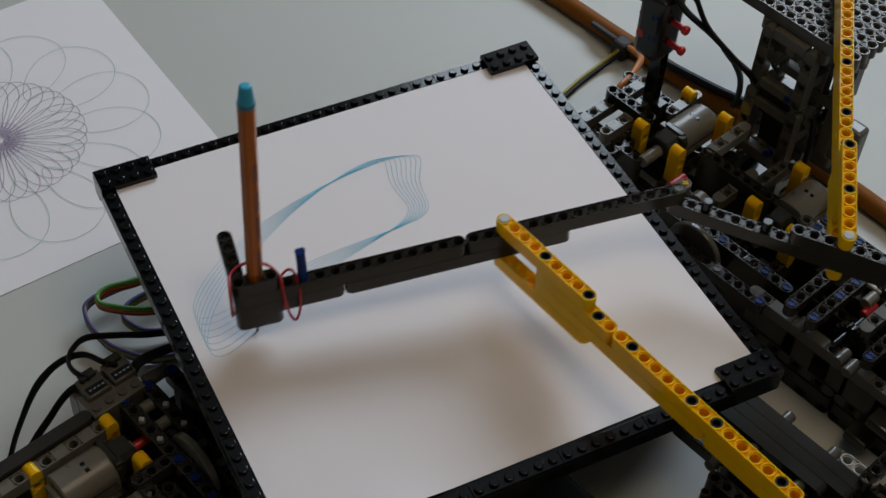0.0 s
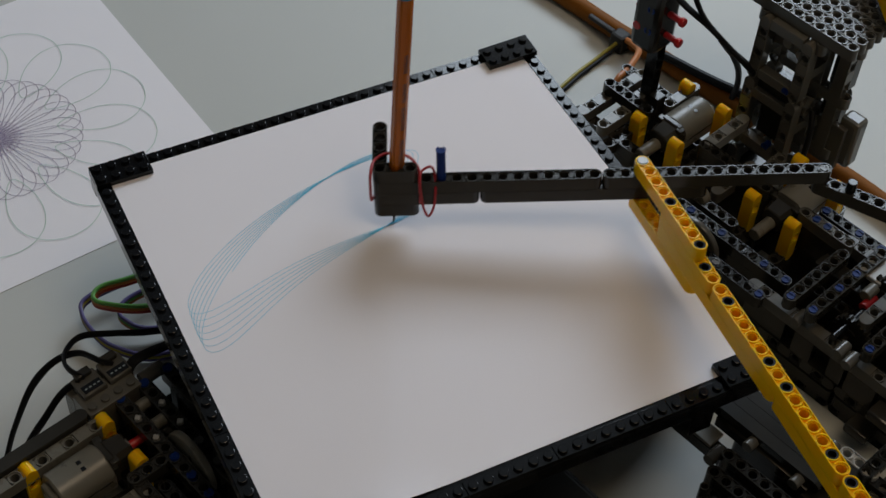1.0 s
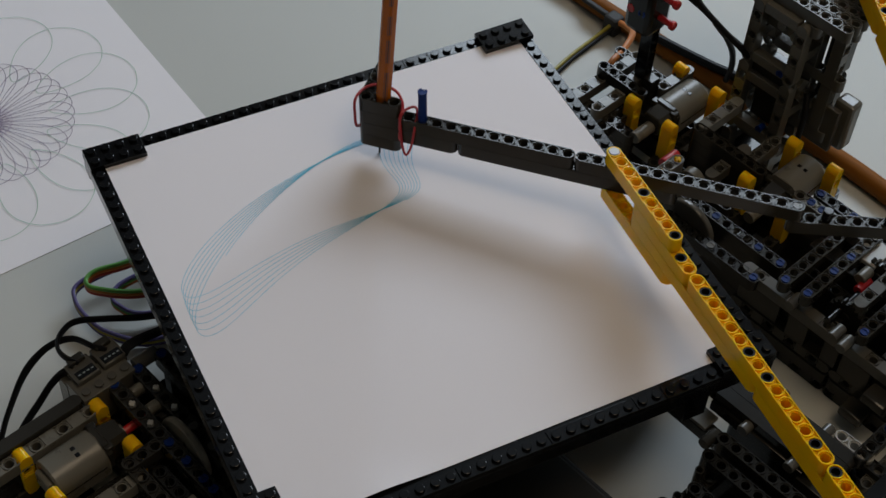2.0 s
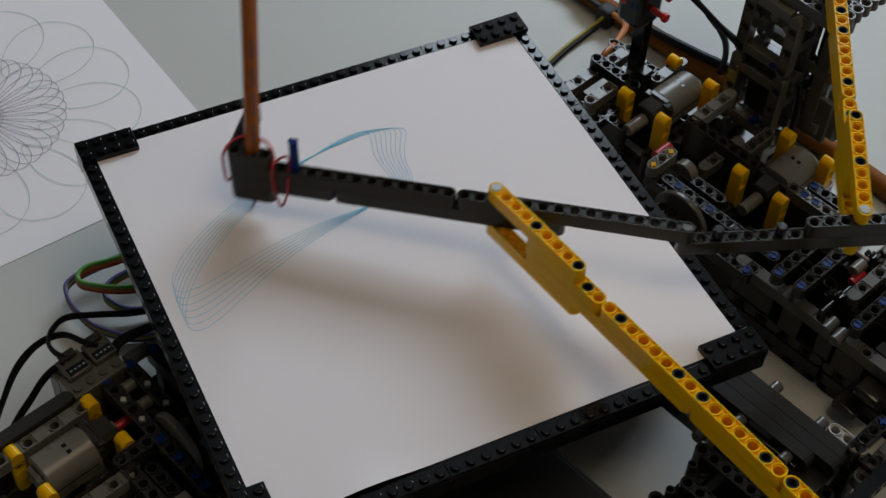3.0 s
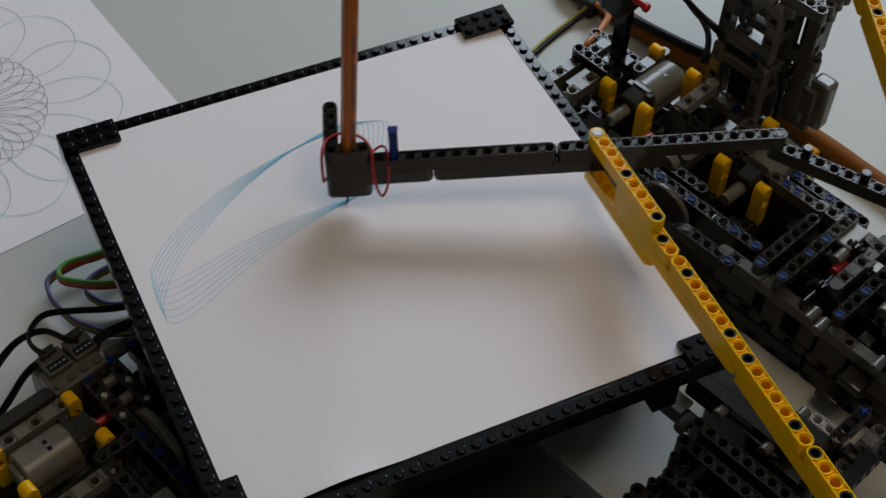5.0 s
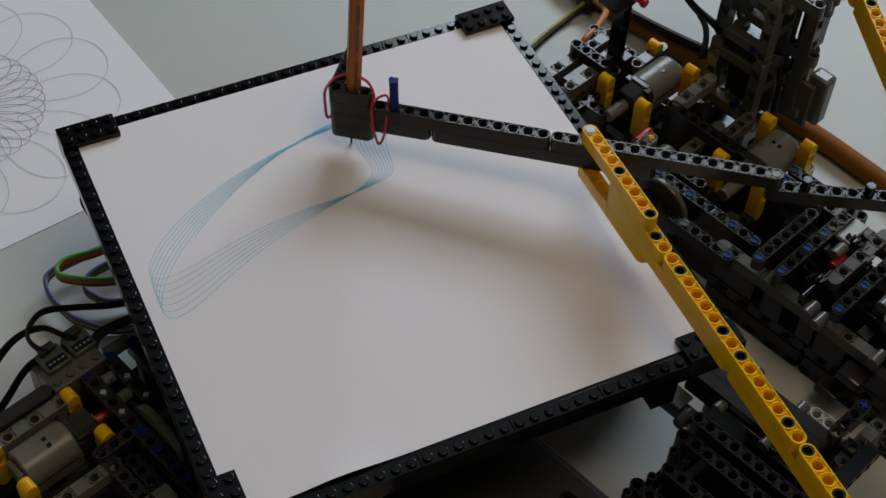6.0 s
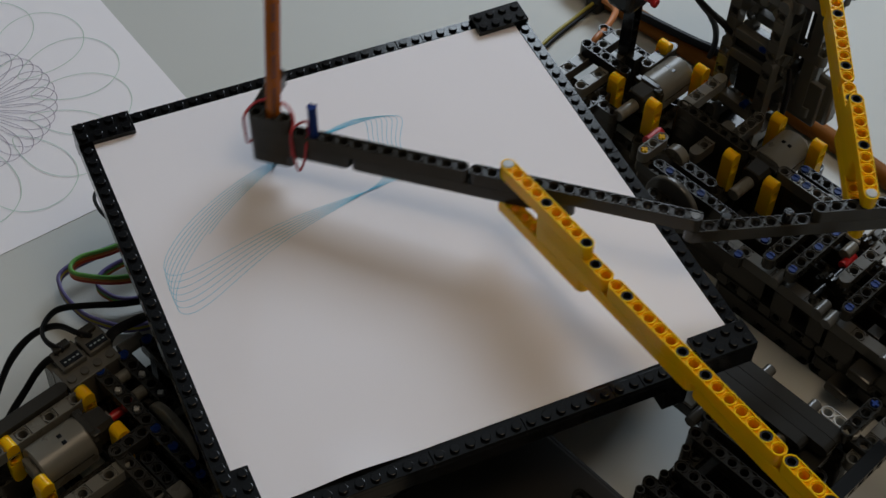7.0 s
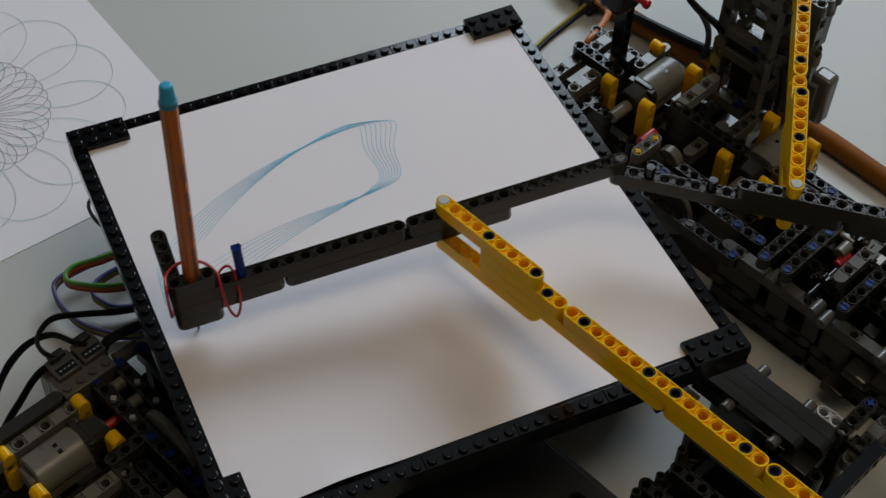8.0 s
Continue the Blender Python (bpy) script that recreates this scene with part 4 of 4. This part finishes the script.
def cable(label, points, r, material, flat=1.0, name="cable"):
    ob = part(name, tube(uvz(points), r * S, flat), material, None)
    return tagged(ob, label, "cable")


def strands(label, points, mats, r=0.16):
    e = thing("ribbon_cable", label, "cable")
    for k, mt in enumerate(mats):
        part("strand", tube(uvz([(u, v, z - 0.30 * k) for u, v, z in points]), r * S), mt, e)
    return e


FLOOR = -Z0 + 0.25
cable("flat black cable looping from a plug", [(-8.0, -10.2, -6.3), (-8.5, -9.4, -5.9), (-8.4, -8.5, -5.8), (-7.6, -7.7, -5.9), (-6.3, -7.4, -6.0), (-4.4, -8.3, -6.4), (-2.2, -9.4, -7.0), (2.0, -10.6, -8.2)], 0.15, CABLE, 2.1)
cable("flat black cable looping from a plug", [(-6.0, -10.4, -6.4), (-6.6, -9.8, -6.0), (-7.2, -8.6, -5.9), (-8.2, -7.8, -6.3), (-9.4, -7.3, -7.2), (-10.7, -6.9, -9.0), (-12.5, -7.2, -11.4), (-15, -8.4, FLOOR), (-21, -11, FLOOR)], 0.15, CABLE, 2.1)
cable("flat black cable running to the motor", [(-8.4, -10.3, -6.6), (-8.9, -9.8, -6.8), (-9.8, -9.4, -7.8), (-10.9, -9.2, -9.2), (-12.4, -8.9, -11.2), (-14.6, -9.2, FLOOR), (-21, -13, FLOOR)], 0.15, CABLE, 2.1)
cable("flat black cable under the board", [(-5.2, -11.2, -6.6), (-4.6, -11.2, -6.2), (-2.6, -11.3, -6.5), (1.5, -11.3, -8.0)], 0.42, CABLE, 0.4)
cable("thin black cable curling out from under the board", [(8.0, 1.4, -11.5), (4.65, 2.7, -10.0), (3.9, 3.0, -10.0), (3.1, 2.7, -10.0), (2.6, 1.85, -10.0), (2.4, 0.3, -10.0), (3.2, -1.2, -10.6), (7.0, -2.5, -12.0)], 0.14, CABLE)
strands("green, red and orange ribbon cable in a loop", [(5.0, -3.6, -9.0), (0.8, -3.1, -9.0), (-1.6, -2.3, -9.0), (-2.7, -2.7, -9.0), (-2.4, -3.8, -9.0), (-0.1, -6.0, -9.0), (5.0, -7.6, -9.4)], (RIB["green"], RIB["orange"], RIB["red"]))
strands("purple and yellow ribbon cable in a loop", [(5.0, -1.6, -12.0), (0.6, -0.4, -12.0), (-2.2, -0.2, -12.0), (-3.1, -1.2, -12.1), (-3.3, -3.0, -12.3), (-2.8, -4.8, -12.7), (-0.7, -7.2, -13.0), (5.0, -9.0, -13.1)], (RIB["purple"], RIB["yellow"], RIB["purple"]), 0.15)
strands("purple and green ribbon cable in a loop", [(5.0, -3.0, -11.9), (0.8, -2.2, -12.0), (-0.8, -2.6, -12.0), (-1.0, -3.6, -12.2), (0.2, -5.2, -12.6), (5.0, -7.4, -12.9)], (RIB["purple"], RIB["green"], RIB["orange"]), 0.15)

rod = part("wooden_rod", tube(uvz([(50.7, 9.0, -12.95), (51.0, 0.0, -12.95), (51.1, -4.0, -12.95), (51.5, -12.0, -12.95), (51.7, -20.0, -12.95), (52.1, -29.0, -12.95), (52.0, -34.0, -12.95), (51.6, -46.0, -12.95)]), 0.84 * S, n=24), WOOD, None)
tagged(rod, "orange-brown round wooden rod lying on the table", "rod")
clip = Unit("cable_clip", "small grey clip holding the cables against the rod", "clip", 50.2, -5.6)
clip.box("clip_body", 49.5, 50.9, -6.3, -4.8, -Z0, -11.9, BOXM, 0.3)
clip.box("clip_arm", 49.9, 50.4, -4.8, -1.8, -12.5, -12.1, BOXM, 0.12)
cable("yellow cable lying on the table", [(38.0, -6.6, FLOOR), (42.3, -5.9, FLOOR), (45.0, -5.5, FLOOR), (48.0, -5.4, FLOOR + 0.2), (50.0, -5.8, FLOOR + 1.2)], 0.18, RIB["yellow"])
cable("black cable beside the yellow one", [(38.0, -6.95, FLOOR), (42.4, -6.25, FLOOR), (45.1, -5.85, FLOOR), (48.1, -5.75, FLOOR + 0.2), (50.0, -6.15, FLOOR + 1.1)], 0.18, CABLE)
cable("orange cable rising to the clip", [(41.2, -12.2, -9.2), (42.2, -11.9, -8.2), (44.1, -11.4, -8.5), (46.9, -10.1, -9.2), (49.0, -8.0, -11.0), (50.3, -6.1, -12.4)], 0.28, RIB["orange"])
cable("flat black cable from sensor to tower", [(40.6, -16.0, 5.4), (41.1, -17.2, 3.8), (42.9, -18.8, 1.5), (44.7, -20.2, -1.0), (46.4, -21.4, -3.0)], 0.46, CABLE, 0.4)
cable("black cable from sensor to tower", [(41.2, -16.6, 6.4), (41.4, -17.8, 5.0), (42.2, -18.3, 3.0), (43.1, -19.0, 1.3), (45.0, -20.7, -1.5), (46.4, -21.6, -3.4)], 0.34, CABLE, 0.6)
cable("thin black cable hanging by the tower", [(43.8, -19.6, 0.2), (45.2, -19.6, -1.6), (46.6, -19.2, -3.2), (48.5, -18.9, -6.0), (50.0, -18.3, -9.0), (51.0, -17.5, -11.6)], 0.26, CABLE)
cable("black cable lying along the rod", [(50.6, -8.6, -12.1), (50.9, -10.3, -11.9), (51.3, -13.0, -11.85), (51.7, -15.4, -11.8), (52.2, -17.7, -11.8), (52.2, -21.0, -11.8)], 0.40, CABLE)
cable("thin black cable hanging beside the far motor", [(48.2, -26.4, -5.0), (47.3, -27.2, -6.2), (46.6, -27.6, -8.6), (45.6, -28.4, -10.2)], 0.24, CABLE)


# ---- finished drawing on the table ----
SHEET = Matrix.Translation((-3.15 * S, 19.9 * S, 0)) @ Matrix.Rotation(radians(8.6), 4, "Z")
art = thing("finished_drawing", "white sheet with a purple rosette and green petals", "drawing", SHEET)
bm = bmesh.new()
n = 20
vs = [[bm.verts.new(((-15.25 + 30.5 * i / n) * S, (-15.25 + 30.5 * j / n) * S, (0.05 + 0.05 * abs(i / n - 0.5)) * S)) for i in range(n + 1)] for j in range(n + 1)]
for j in range(n):
    for i in range(n):
        bm.faces.new((vs[j][i], vs[j][i + 1], vs[j + 1][i + 1], vs[j + 1][i]))
r = bmesh.ops.extrude_face_region(bm, geom=list(bm.faces))
bmesh.ops.translate(bm, verts=[v for v in r["geom"] if isinstance(v, bmesh.types.BMVert)], vec=(0, 0, -0.02 * S))
part("sheet", bm, PAPER2, art)
rosette = []
for k in range(4400):
    a = 2 * math.pi * k / 4400
    rr = 3.9 + 3.2 * math.cos(34 * a)
    th = a + 0.27 * math.sin(34 * a)
    rosette.append((rr * math.cos(th), rr * math.sin(th)))
tagged(part("rosette", flat_line(rosette, 0.042, 0.115, True), INK_P, art), "purple ink rosette", kind="stuff")
inner = []
for k in range(2600):
    a = 2 * math.pi * k / 2600
    rr = 1.25 + 0.85 * math.cos(31 * a)
    th = 7 * a
    inner.append((rr * math.cos(th), rr * math.sin(th)))
tagged(part("rosette", flat_line(inner, 0.032, 0.119, True), INK_P, art), "dense purple ink rosette", kind="stuff")
petals = []
for k in range(1400):
    a = 2 * math.pi * k / 1400
    rr = 9.1 + 4.0 * math.cos(13 * a)
    th = a + 0.27 * math.sin(13 * a) - radians(1.9)
    rr += 0.05 * noise.noise(Vector((math.cos(a) * 60, math.sin(a) * 60, 2)))
    petals.append((rr * math.cos(th), rr * math.sin(th)))
tagged(part("petals", flat_line(petals, 0.05, 0.123, True), INK_G, art), "pale green ink petals", kind="stuff")


# ---- what moves ----
def motions():
    steps = [k / 10 for k in range(81)]
    # the arms slope down towards the pen by about three degrees and lean a little on their pins
    walk(board, [(t, pose(BC[0] * S, BC[1] * S, 0, 0, 0, TURN * t)) for t in (0.0, 2.0, 4.0, 6.0, 8.0)])
    rows = [(t, state(t)) for t in steps]
    walk(arm, [(t, pose(s[0] * S, s[1] * S, (4.70 + Z0) * S, -2.4, -3.3, s[2])) for t, s in rows])
    walk(pen, [(t, pose(pen_place(t)[0] * S, pen_place(t)[1] * S, (Z0 - 0.38) * S, -3.0, 1.1, s[2])) for t, s in rows])
    walk(push, [(t, pose(s[0] * S, s[1] * S, (4.74 + Z0) * S, 0, -3.1, s[3])) for t, s in rows])
    walk(link, [(t, pose(s[4] * S, s[5] * S, (5.36 + Z0) * S, -1.8, 0, s[6])) for t, s in rows])
    walk(pull, [(t, pose(s[7] * S, s[8] * S, (5.36 + Z0) * S, 0, -2.4, s[9])) for t, s in rows])


motions()
